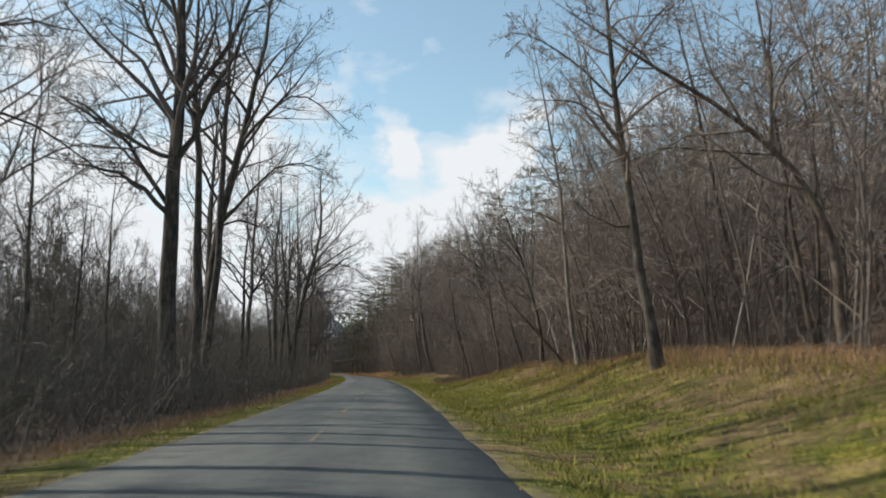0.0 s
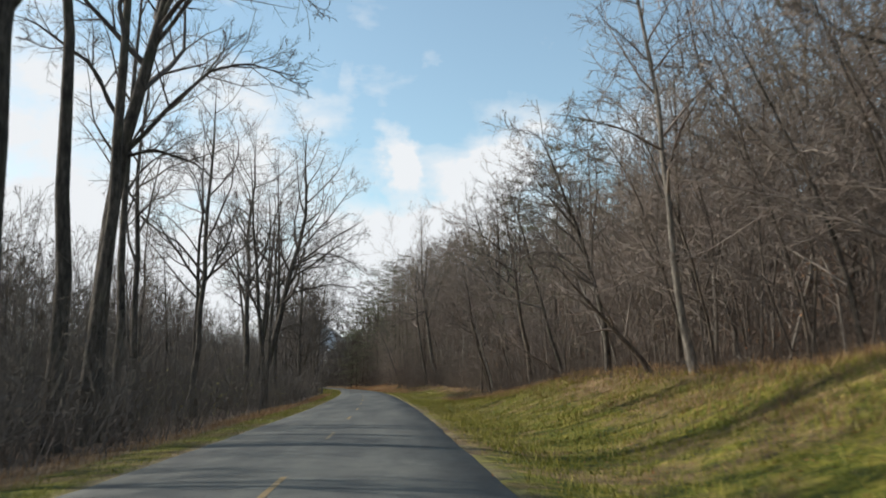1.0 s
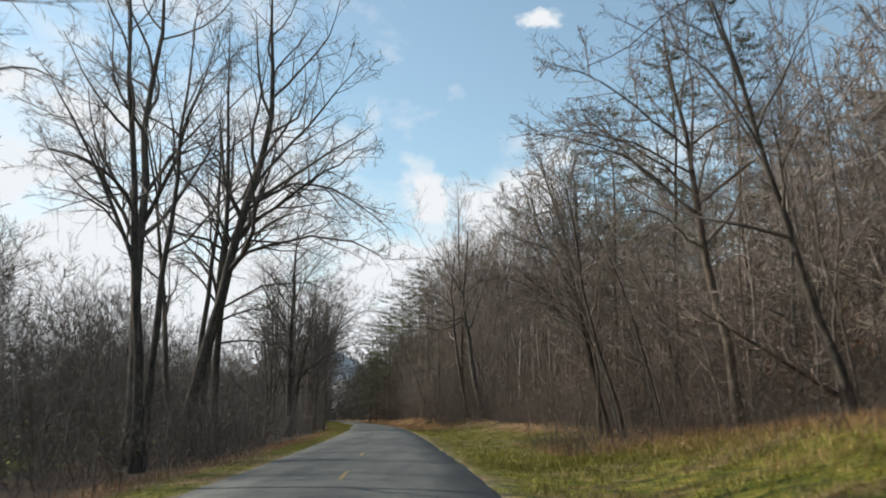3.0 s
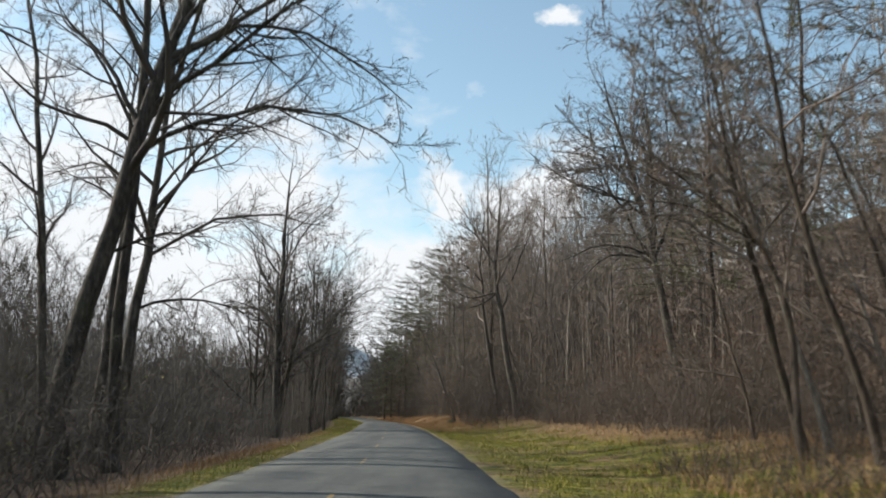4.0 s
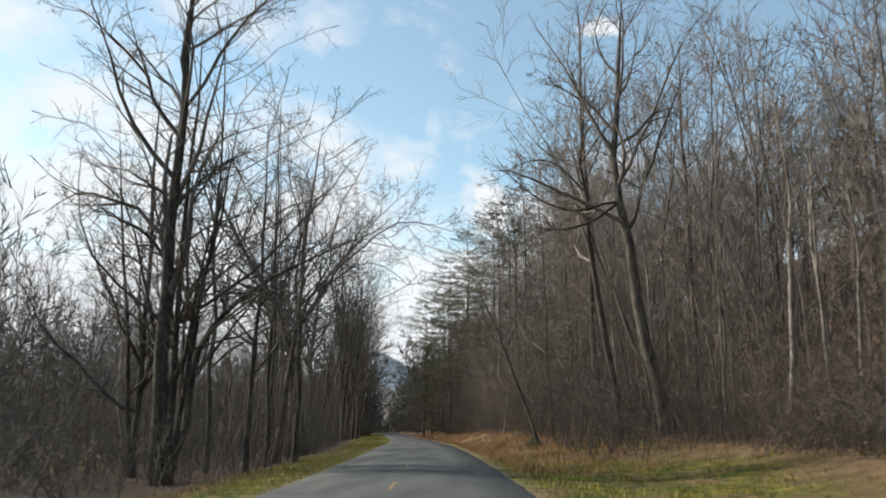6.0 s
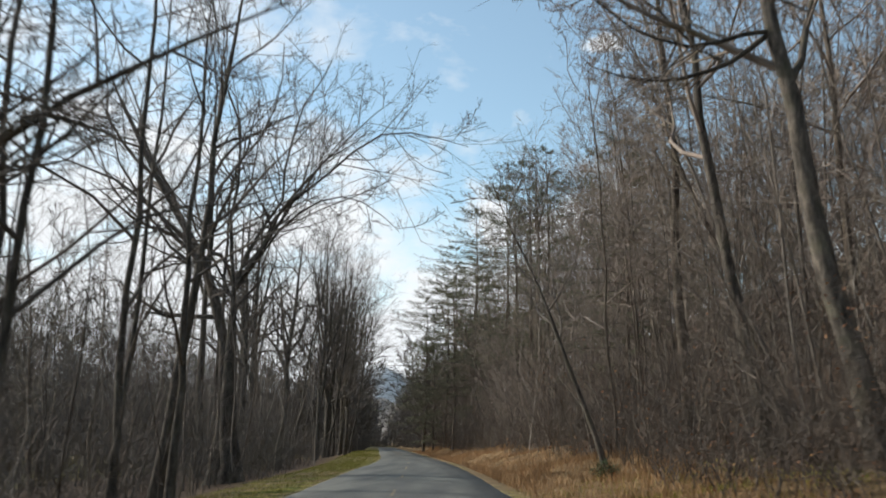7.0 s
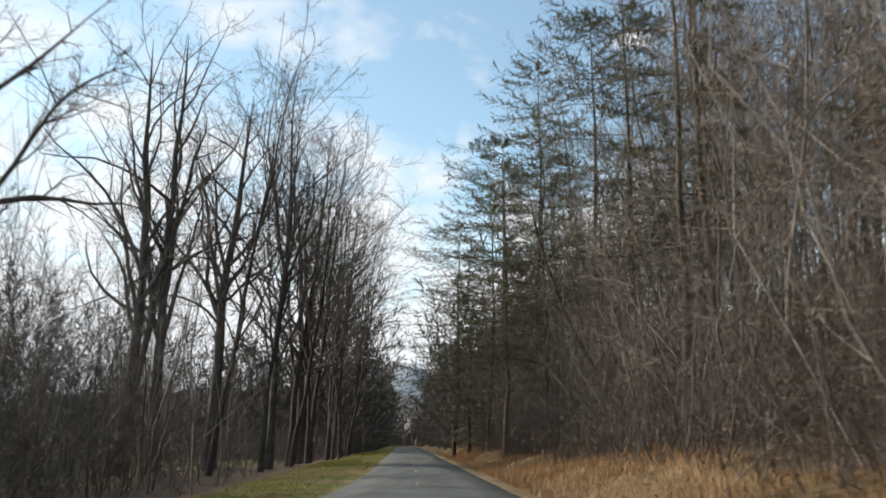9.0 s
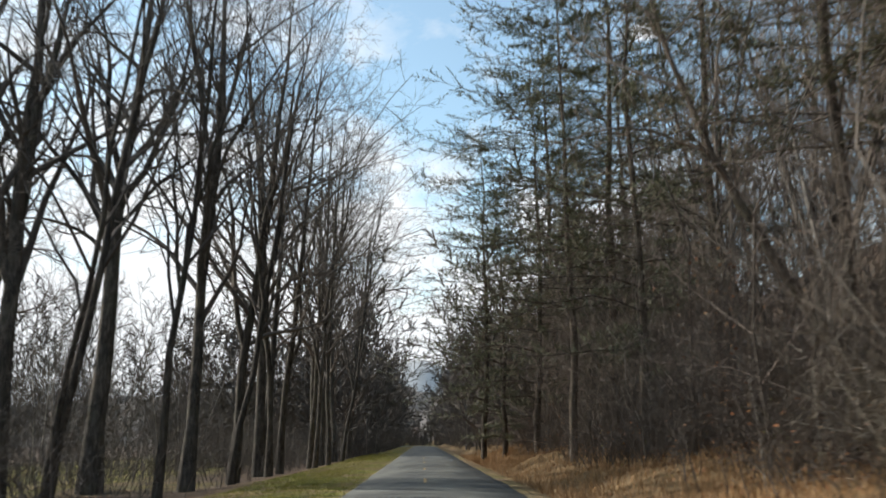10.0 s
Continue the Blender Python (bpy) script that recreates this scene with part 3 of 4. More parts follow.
hero(13, -11.5, 51, 28, 0.32, (-11.2, 14), L_ROW, limbs=12, low=0.5, spread=0.26, angle=0.55)
hero(14, -11.6, 52.5, 28, 0.44, None, L_ROW + ", limbs arching over the road", stem=((-11.0, 10.9), (-10.4, 15.3), (-9.0, 21.9)), limbs=12, low=0.45, spread=0.30,
     big=((0.385, 6.6, 0, 3.0, 1.6, 0.36), (0.54, 6.8, -0.5, 1.4, 2.6, 0.42), (0.38, 3.6, 0, -0.9, 0.7, 0.26), (0.58, 4.5, 1, 8.5, 0, 0.5), (0.42, -4.5, 0, 5, 1, 0.36)))
hero(15, -13.2, 60, 25, 0.26, None, L_ROW, limbs=11, low=0.4, spread=0.28, angle=0.6)
hero(16, -16.5, 27, 25, 0.30, (-17, 14), L_ROW, limbs=12, low=0.35, spread=0.4, big=((0.45, 7.0, 3, 2.5, 1.2, 0.4), (0.38, 6, 5, -0.5, 1.5, 0.4)))
# six unseen trees left of the view, added to cast shadow bands on the road
for j, (tx, ty, hh, rr) in enumerate(((-10.2, 5, 24, 0.34), (-11.6, 9, 26, 0.42), (-10.8, 13, 23, 0.26), (-12.6, 16, 26, 0.38), (-11.4, 20, 24, 0.30), (-13.5, 24, 25, 0.36))):
    hero(120 + j, tx, ty, hh, rr, None, L_ROW, limbs=10, low=0.45, spread=0.28, angle=0.6, lean=(0.6 * (-1) ** j, 0), big=((0.5, 4.0 * (-1) ** j, 0, 6, 0.8, 0.45),))
hero(100, -18.6, 36, 22, 0.24, (-18.2, 12), L_ROW, limbs=14, low=0.3, spread=0.4, big=((0.4, 6.5, 2, 3.0, 1.2, 0.45), (0.5, 5.5, 0, 5.0, 1.0, 0.45)))
hero(17, -15.0, 68, 23, 0.24, (-14.4, 13), L_ROW, limbs=12, low=0.35, spread=0.34)
hero(18, -13.4, 75, 22, 0.26, (-13.3, 8.3), L_ROW, limbs=12, low=0.35, spread=0.36, big=((0.36, -3.6, 0, 5, 0.5, 0.55), (0.38, 2.4, 0, 5.5, -0.3, 0.55)))
hero(19, -14.6, 80, 20, 0.22, None, L_ROW, limbs=11, low=0.35, spread=0.34)
hero(20, -11.4, 90, 21, 0.24, (-11.8, 5.4), L_ROW, limbs=9, low=0.4, spread=0.34, stems=2, big=((0.27, -3.5, -1, 8.5, 0.6, 0.6),))
hero(21, -14.0, 97, 25, 0.34, (-13.9, 8.1), L_ROW, limbs=13, low=0.38, spread=0.36, big=((0.42, 2.6, 0, 9, -0.6, 0.6), (0.36, -3.4, 0, 6, 0.5, 0.5)))
hero(22, -14.0, 106, 27, 0.44, None, "leaning bare tree with long limbs over the road", stem=((-13.6, 3.0), (-12.1, 9.8), (-11.5, 13.4), (-10.6, 21)), limbs=14, low=0.36, spread=0.36, reach=(0.25, 0, 0.05),
     big=((0.38, 8.8, -2, -0.7, 1.5, 0.34), (0.49, 8.8, -1, -1.6, 2.4, 0.40), (0.26, 3.2, 1, 0.8, 0.4, 0.22), (0.44, 7.5, 0, 5.5, 0.6, 0.42), (0.52, 6.0, 0, 8.0, 0.3, 0.45), (0.42, -5, 1, 6, 1.0, 0.36)))
hero(23, -13.3, 109, 26, 0.28, (-13.4, 14), L_ROW, limbs=12, low=0.4, spread=0.32, big=((0.45, 5, 0, 6, 1, 0.4),))
hero(24, -16.2, 110, 22, 0.22, None, "slender " + L_ROW, stem=((-16.9, 8.3), (-18.3, 16.5)), limbs=12, low=0.3, spread=0.26, angle=0.9)
hero(25, -16.4, 118, 23, 0.36, (-15.9, 9.4), "bare tree with long drooping limbs", limbs=10, low=0.4, spread=0.38, rise=0.0,
     big=((0.40, 7.8, -1, 0.8, 1.4, 0.42), (0.42, 4.6, 0, 6.2, 1.2, 0.5), (0.29, 6.0, 0, -0.8, 0.9, 0.30), (0.42, -5, 0, 4, 1, 0.4), (0.52, 9.0, -3, 3.5, 2.4, 0.45)))
hero(26, -15.9, 114, 24, 0.26, (-15.2, 12.6), L_ROW, limbs=11, low=0.42, spread=0.30)
for j, (tx, ty, hh, st) in enumerate(((-15.8, 152, 19, 2), (-13.6, 155, 15, 1), (-16.9, 160, 24, 1), (-14.8, 163, 20, 2), (-18.8, 156, 18, 2), (-13.6, 164, 16, 1), (-19.4, 163, 18, 2))):
    rf = random.Random(30 + j)
    fan = tuple((rf.uniform(0.06, 0.32), rf.uniform(1.6, 6.0) * (-1) ** k, rf.uniform(-3, 3), hh * rf.uniform(0.26, 0.52), rf.uniform(-1.2, 0.2), 0.66) for k in range(5 if j in (0, 4) else 0))
    hero(30 + j, tx, ty, hh, 0.19 if fan else 0.14, None, "many-stemmed bushy bare tree at the verge", stems=st, limbs=8, low=0.2, spread=0.42, angle=0.85, rise=0.09, branches=5 if fan else 4, twigs=4, fine=1, big=fan)
hero(40, -15.7, 151, 24, 0.36, None, L_ROW + " with a stout trunk", stem=((-15.6, 4.5), (-15.5, 7.9), (-15.3, 12.3)), limbs=14, low=0.26, spread=0.40, angle=0.75, rise=0.10, branches=5, twigs=4, fine=2,
     big=((0.42, 3.0, 0, 2.2, 0.6, 0.42), (0.34, -3.4, 0, 2.2, 0.4, 0.36), (0.55, -5, 0, 6, 0.5, 0.5), (0.60, 4.5, 0, 6, 0.5, 0.5), (0.38, -6, 2, 2, 1.2, 0.4)))
hero(414, -17.2, 155, 10.5, 0.26, None, "low leaning tree with a long slanting trunk", stem=((-15.9, 4.0), (-14.8, 6.2), (-12.4, 8.0), (-9.1, 9.4)), limbs=11, low=0.35, spread=0.34)
hero(42, -17.0, 181, 9.4, 0.60, None, "forked bare tree with broad limbs over the road", stem=((-17.3, 4.0), (-17.4, 7.5)), limbs=3, low=0.8, spread=0.5, top=0.62,
     big=((0.97, 6.2, -1, 8.0, 1.0, 0.72), (0.97, 11.0, -2, 6.0, 3.4, 0.52), (0.92, -1.6, 0, 14, 0, 0.7), (0.97, 3.4, 1, 13, 0.4, 0.6), (0.95, 7.8, 1, 3.4, 3.0, 0.42), (0.9, -6.0, 1, 6.5, 1.0, 0.5), (0.97, 8.0, 2, 10, 1.2, 0.5)))
hero(421, -18.0, 181.6, 22, 0.42, None, "bare tree with a thick trunk bending away from the road", stem=((-18.0, 6.5), (-19.4, 10.9), (-21.0, 13.4)), limbs=12, low=0.42, spread=0.38, big=((0.36, -5.5, 0, 2.0, -0.8, 0.5), (0.45, 2.0, 0, 9, 0, 0.5)))
hero(43, -20.6, 187, 24, 0.26, None, L_ROW, limbs=12, low=0.35, spread=0.36, big=((0.4, -3, 0, 7, 0, 0.6),))
hero(44, -22.6, 195, 21, 0.24, None, L_ROW, limbs=12, low=0.35, spread=0.34)
hero(45, -24.2, 207, 22, 0.30, None, L_ROW, limbs=12, low=0.3, spread=0.36, big=((0.35, 4.5, 0, 5, 1.2, 0.45), (0.45, -4, 0, 6, 0.5, 0.5)))
for j, (tx, ty, hh, rr) in enumerate(((-34.6, 240, 31, 0.42), (-33.0, 241.5, 32, 0.42), (-26.4, 234, 26, 0.17), (-24.6, 238, 25, 0.15), (-25.6, 243, 28, 0.28), (-25.8, 249, 27, 0.26),
                                      (-27.1, 257, 29, 0.32), (-25.6, 254, 26, 0.18), (-27.4, 262, 28, 0.22), (-27.6, 270, 27, 0.22), (-28.8, 278, 28, 0.22), (-29.8, 287, 27, 0.22), (-31.0, 298, 28, 0.22), (-32.6, 309, 27, 0.22),
                                      (-24.8, 246, 24, 0.16), (-26.2, 266, 26, 0.16), (-27.2, 274, 26, 0.16), (-28.2, 283, 26, 0.16))):
    fork = tuple((0.22 + 0.09 * k + 0.05 * random.random(), random.uniform(0.8, 2.6) * (-1) ** (j + k), random.uniform(-2, 2), hh * random.uniform(0.42, 0.58), random.uniform(-0.6, -0.1), 0.74) for k in range(3))
    hero(50 + j, tx, ty, hh, rr * 1.15, None, "tall straight bare tree in a roadside row", limbs=14, big=() if j in (0, 2, 6, 9, 13) else fork[:2], low=0.24, spread=0.40, angle=0.66, rise=0.12, lean=(random.uniform(-1.6, 3.6), random.uniform(-2, 2)), stems=2 if j in (0, 2, 6, 9, 13) else 1,
         branches=5)
hero(68, -29.7, 243, 27, 0.50, None, "spreading bare tree with a thick trunk behind the roadside row", stem=((-29.9, 6.0), (-29.6, 12.0)), limbs=16, low=0.35, spread=0.40, angle=0.7,
     big=((0.40, -6.0, 0, 6.5, 0.8, 0.5), (0.44, 4.5, 0, 9.0, -0.6, 0.6), (0.50, -3.0, 1, 10.5, -0.4, 0.6), (0.42, 5.0, -1, 3.0, 0.8, 0.36), (0.36, -5.5, 0, 2.5, 1.0, 0.34)))
hero(95, -15.6, 168, 20, 0.22, (-14.3, 10), "leaning bare tree in the roadside brush", limbs=12, low=0.35, spread=0.34)

# along the right side
hero(71, 10.3, 50.5, 20, 0.17, None, "slender pale-barked bare tree on the grassy bank", mats=PALE, stem=((9.7, 5.5), (9.3, 11.5), (8.6, 16.0)), limbs=18, low=0.30, spread=0.24, angle=1.0, rise=0.06)
hero(72, 9.7, 32.8, 18, 0.26, None, "dark bare tree at the top of the bank", mats=(BARK_DARK, TWIG_BROWN), stem=((9.1, 5.9), (8.5, 10.8), (8.2, 13.8)), limbs=14, low=0.36, spread=0.36,
     big=((0.58, -4.2, 0, 3.0, 0.8, 0.42), (0.48, -3.6, 0, 1.8, 0.7, 0.34), (0.6, 3, 1, 4, 0, 0.45), (0.30, -2.4, 1, 1.6, -0.4, 0.3)))
hero(73, 15.6, 30, 12.8, 0.24, None, "crooked bare tree with limbs over the bank", mats=BROWN, stem=((15.4, 4.0), (14.9, 7.2), (13.0, 9.8), (9.6, 12.0)), limbs=9, low=0.45, spread=0.38,
     big=((0.55, -5.8, 1, -0.1, 0.6, 0.38), (0.57, -0.3, 0, 7, 0.1, 0.6), (0.8, -2.4, 0, 2.6, 0, 0.6)))
hero(74, 14.6, 36, 16, 0.14, (13.6, 6.8), "thin leaning bare tree", mats=GREY, limbs=11, low=0.35, spread=0.3)
hero(75, 16.4, 34, 17, 0.15, (15.6, 6.8), "thin leaning bare tree", mats=GREY, limbs=11, low=0.35, spread=0.3)
hero(76, 10.8, 57.6, 5.0, 0.15, None, "low tree slanting far out over the bank", mats=BROWN, lean=(-4.6, 0), limbs=12, low=0.25, spread=0.5, rise=0.16)
hero(77, 10.3, 64, 13, 0.20, (8.0, 10.9), "leaning bare tree with fanned limbs over the bank", mats=DARK, limbs=15, low=0.3, spread=0.42, keep=1.0, bend=(0.6, 0), reach=(-0.35, 0, 0.1),
     big=((0.45, -3.2, 1, 3.2, 0.6, 0.55), (0.55, -3.0, -1, 2.2, 0.7, 0.5), (0.62, -2.6, 0, 3.0, 0.5, 0.55), (0.36, -3.4, 2, 1.6, 0.8, 0.4)))
hero(78, 12.8, 60, 16, 0.16, None, "thin bare tree in the wood's edge", mats=GREY, limbs=11, low=0.3, spread=0.32)
hero(79, 10.1, 90, 16, 0.24, (8.3, 12.1), "bare tree leaning out of the wood, with long limbs", mats=BROWN, limbs=13, low=0.4, spread=0.4,
     big=((0.5, -6.0, 0, 3.4, 0.8, 0.5), (0.6, -5.0, 1, 2.2, 0.8, 0.5), (0.42, -3.6, 0, 0.8, 0.7, 0.3), (0.55, -4.5, 3, 4.5, 0.5, 0.5), (0.66, -5.5, -1, 3.0, 0.5, 0.55)))
hero(80, 11.9, 85, 16, 0.18, (8.4, 13.6), "bare tree leaning out of the wood", mats=DARK, limbs=13, low=0.35, spread=0.42, keep=0.9, reach=(-0.3, 0, 0))
hero(98, 12.8, 85.5, 3.6, 0.12, None, "low tree slanting out of the wood", mats=BROWN, lean=(-5.6, 0), limbs=10, low=0.3, spread=0.42, rise=0.16)
hero(81, 7.1, 100, 8.6, 0.13, None, "leaning bare tree at the meadow's edge", mats=BROWN, stem=((6.8, 4.2), (6.0, 6.0), (4.4, 7.4)), limbs=14, low=0.45, spread=0.5, reach=(-0.3, 0, 0.05),
     big=((0.62, -4.2, 1, 0.6, 0.8, 0.5), (0.7, -4.0, 2, 2.0, 0.6, 0.55), (0.75, -2.0, 0, 4.0, 0.2, 0.55)))
hero(82, 7.5, 97, 13, 0.12, None, "thin grey bare tree leaning at the meadow's edge", mats=GREY, stem=((6.8, 3.1), (5.8, 7.1)), limbs=12, low=0.4, spread=0.3)
hero(83, 8.2, 101, 14, 0.12, None, "thin bare tree leaning at the meadow's edge", mats=PALE, stem=((7.4, 4.0), (6.4, 8.0)), big=((0.4, -5.0, 2, 2.5, 1.2, 0.6), (0.55, -4.0, 0, 3.5, 0.8, 0.6)), limbs=11, low=0.4, spread=0.3)
hero(84, 7.9, 102, 13, 0.14, None, "leaning bare tree at the meadow's edge", mats=BROWN, lean=(-2.6, -1), limbs=12, low=0.35, spread=0.4)
hero(85, 14.8, 139, 24, 0.42, None, "spreading bare oak with low arching limbs", mats=DARK, stem=((14.0, 5.6), (13.2, 10.9), (12.3, 16.5), (11.3, 20.7)), limbs=9, low=0.5, spread=0.36,
     big=((0.40, -6.2, -1, -2.2, 1.7, 0.42), (0.43, -7.0, 0, 0.2, 1.0, 0.42), (0.55, -6.2, 0, 3.0, 0.5, 0.48), (0.62, -4.6, 1, 5.0, 0.5, 0.5), (0.46, 0.6, 0, 12, 0, 0.65), (0.40, -4.4, 0, 12, -0.6, 0.6), (0.44, -1.6, 1, 13, -0.3, 0.6), (0.42, 3.0, 0, 9.5, 0, 0.55), (0.50, -3.4, 2, 9, 0.3, 0.5)))
for j, (tx, ty, hh) in enumerate(((0.6, 180, 21), (2.6, 184, 23), (4.6, 181, 24), (6.6, 187, 25), (4.4, 193, 25), (9.0, 184, 24), (6.5, 199, 24), (3.2, 188, 22))):
    hero(110 + j, tx, ty, hh, 0.085, None, "tall bushy bare tree in the wood's edge", mats=(GREY, BROWN)[j % 2], lean=(-1.0, 0), limbs=18, low=0.25, spread=0.27, angle=0.8, branches=7, twigs=6, rise=0.06)
hero(99, 0.0, 222, 29, 0.27, (-0.3, 18), "tall thin bare tree forking high up", mats=GREY, limbs=9, low=0.5, spread=0.2, big=((0.68, -2.0, 0, 7.5, 0, 0.7), (0.68, 1.3, 0, 7.5, 0, 0.7)))
hero(86, 3.6, 168, 22, 0.27, None, "dark bare tree at the wood's edge", mats=(BARK_DARK, TWIG_BROWN), stem=((2.8, 7.5), (2.1, 12.5), (1.9, 16.7)), limbs=13, low=0.42, spread=0.34, big=((0.62, -5.0, 0, 1.5, 1.2, 0.5), (0.70, 3.5, 0, 4.5, 0, 0.5)))
hero(87, 3.6, 179, 32, 0.28, (2.5, 32), "very tall bare tree above the wood", mats=GREY, limbs=15, low=0.5, spread=0.22, angle=0.5)
hero(88, 5.4, 164, 24, 0.42, None, "crooked bare tree with a broken curving limb", mats=(BARK_DARK, TWIG_BROWN), stem=((4.0, 8.5), (3.4, 12.4), (3.2, 18.1)), limbs=13, low=0.45, spread=0.36,
     big=((0.50, -4.9, 0, -0.8, -0.9, 0.42), (0.50, -6.2, -1, 2.4, -1.4, 0.36), (0.43, 3.2, 0, 9.0, -0.7, 0.5), (0.62, -4.0, 0, 5.0, 0.4, 0.45)))
hero(89, -0.7, 173, 11, 0.12, (-2.7, 5.2), "thin dark bare tree leaning over the verge", mats=DARK, limbs=11, low=0.4, spread=0.36, keep=0.9)
hero(90, 7.6, 178, 18, 0.20, (2.3, 13.7), "bare tree leaning far out of the wood", mats=BROWN, limbs=13, low=0.4, spread=0.36)
hero(91, 9.4, 175, 25, 0.24, None, "tall bare tree in the wood's edge", mats=BROWN, limbs=13, low=0.4, spread=0.3)
hero(92, -2.6, 230, 14, 0.20, (-6.4, 9.5), "bare tree leaning far out of the wood", mats=BROWN, limbs=12, low=0.4, spread=0.34, keep=0.8, bend=(-1, 0))

# slim pale saplings standing in the brush of the slope
SAPLINGS = [tree_meshes(300 + j, 13, 0.11, bend=(0.3 * (-1) ** j, 0), limbs=9, low=0.5, spread=0.2, angle=0.6, branches=4, twigs=3, fine=1, bark_mat=BARK_PALE, twig_mat=TWIG_GREY, sides=6) for j in range(3)]
rs = random.Random(31)
for tx, ty in ((11.4, 147), (12.4, 150), (13.3, 148.5), (13.9, 152), (14.6, 149), (15.6, 151), (16.6, 147), (9.8, 152), (8.6, 156), (10.8, 157), (12.0, 160), (7.2, 160), (17.6, 150), (15.0, 158),
               (6.4, 190), (4.6, 205), (2.8, 213), (5.2, 217), (0.8, 221), (-0.6, 226)):
    put_tree(rs.choice(SAPLINGS), tx, ty, float(land(tx, ty)), rs.uniform(0, 6.28), rs.uniform(0.75, 1.25), "slim pale-barked sapling in brown brush", "trees of the wood's edge")


# ---- pines ----
def pine_meshes(seed, height, radius, start=0.22, reach=4.2, gap=(0.6, 1.15), lit=0.35):
    """Trunk, boughs in whorls, and needles in feathery plates along the outer boughs. lit: how much longer the boughs over the road are."""
    rng = np.random.default_rng(seed)
    p = trunk_path(rng, height, (0, 0), (0.2, 0.1))
    x = np.linspace(0, 1, len(p))
    r = radius * (1 - 0.93 * x)
    p[0, 2] -= 0.25
    trunk = mesh_of("trunk", [tubes(p[None], r[None], 8)], BARK_BROWN)
    ways, rads = [], []
    h = height * start
    while h < height * 0.985:
        share = h / height
        long = reach * min(1.0, 0.45 + share * 1.6) * min(1, (1 - share) * 3.4 + 0.16)
        turn = rng.uniform(0, 6.28)
        for j in range(5):
            if rng.random() < 0.36:
                continue
            a = turn + j * 1.257 + rng.normal(0, 0.25)
            l = long * rng.uniform(0.45, 1.5) * (1 - lit * math.cos(a))
            s = np.linspace(0, 1, 6)
            f = share * 10
            i = min(int(f), 9)
            foot = p[i] * (1 - f + i) + p[i + 1] * (f - i)
            lift = -0.06 + 0.26 * share ** 2
            way = foot + np.stack([math.cos(a) * l * s, math.sin(a) * l * s, l * (lift * s + 0.05 * np.sin(s * 5.0) + 0.10 * s ** 3) + rng.normal(0, 0.05, 6)], 1)
            ways.append(way)
            rads.append(0.05 * (0.4 + 0.6 * (1 - share)) * (1 - 0.8 * s))
        h += rng.uniform(*gap)
    w, rr = np.array(ways), np.array(rads)
    sub, subr = sprout(rng, w, rr, 22, 0.18, 1.0, 0.75, 0.25, 3, 0.02, 0.10, 0.6)
    mid = sub[:, :1, 2:3]
    sub[:, :, 2:3] = mid + (sub[:, :, 2:3] - mid) * 0.55
    crown = mesh_of("crown", [tubes(w, rr, 4), spikes(sub[:, 0], sub[:, 2], clipped(subr[:, 0], 0.009))], BARK_BROWN)
    n = 13
    k = np.repeat(np.arange(len(sub)), n)
    s = rng.uniform(0.0, 1.0, len(k))[:, None]
    base = np.where(s < 0.5, sub[k, 0] * (1 - 2 * s) + sub[k, 1] * 2 * s, sub[k, 1] * (2 - 2 * s) + sub[k, 2] * (2 * s - 1))
    d = unit(unit(sub[k, 2] - sub[k, 0]) * 0.7 + rng.normal(0, 0.55, (len(k), 3)) * np.array([1, 1, 0.9]) + np.array([0, 0, 0.18]))
    tip = base + d * rng.uniform(0.14, 0.38, (len(k), 1))
    u, _ = sides_of(d)
    needles = mesh_of("foliage", [blade_tris(base, tip, u * 0.026)], NEEDLES, False)
    return trunk, crown, needles


def put_pine(meshes, x, y, turn, size, label):
    root = new("pine_tree")
    root.matrix_world = Matrix.LocRotScale((x, y, float(land(x, y))), Euler((0, 0, turn)), (size, size, size))
    for name, me in zip(("trunk", "crown", "foliage"), meshes):
        part(name, me, root)
    tagged(root, label, "pine tree", "pines in the wood")


PINES = [pine_meshes(200, 28, 0.24, 0.28, 4.5, (0.8, 1.5)), pine_meshes(201, 24, 0.22, 0.14, 5.0, (0.65, 1.15)), pine_meshes(202, 17, 0.2, 0.08, 4.6, (0.5, 0.95))]
rp = random.Random(8)
for px_, py_, kind, size in ((-2.6, 233, 0, 1.0), (-7.2, 243, 1, 0.95), (-9.8, 247, 0, 0.85), (-7.6, 252, 0, 1.1), (-11.4, 257, 1, 0.95), (-10.4, 264, 0, 1.05), (-13.6, 267, 2, 0.95),
                             (-1.4, 224, 0, 1.0), (-15.2, 270, 1, 1.0), (0.5, 230, 0, 1.1), (-3.5, 247, 0, 1.15), (14.6, 132, 0, 0.95), (16.4, 148, 0, 0.95), (18.5, 127, 0, 1.0),
                             (22, 121, 0, 1.0), (29, 66, 0, 0.72), (-6.0, 262, 1, 1.1), (4.0, 200, 1, 0.9), (-40, 120, 1, 0.5), (-44, 96, 1, 0.5), (-30, 212, 2, 0.55), (-36, 70, 2, 0.6)):
    put_pine(PINES[kind], px_, py_, rp.uniform(-0.6, 0.6), size, "dark green pine with layered boughs in the wood")


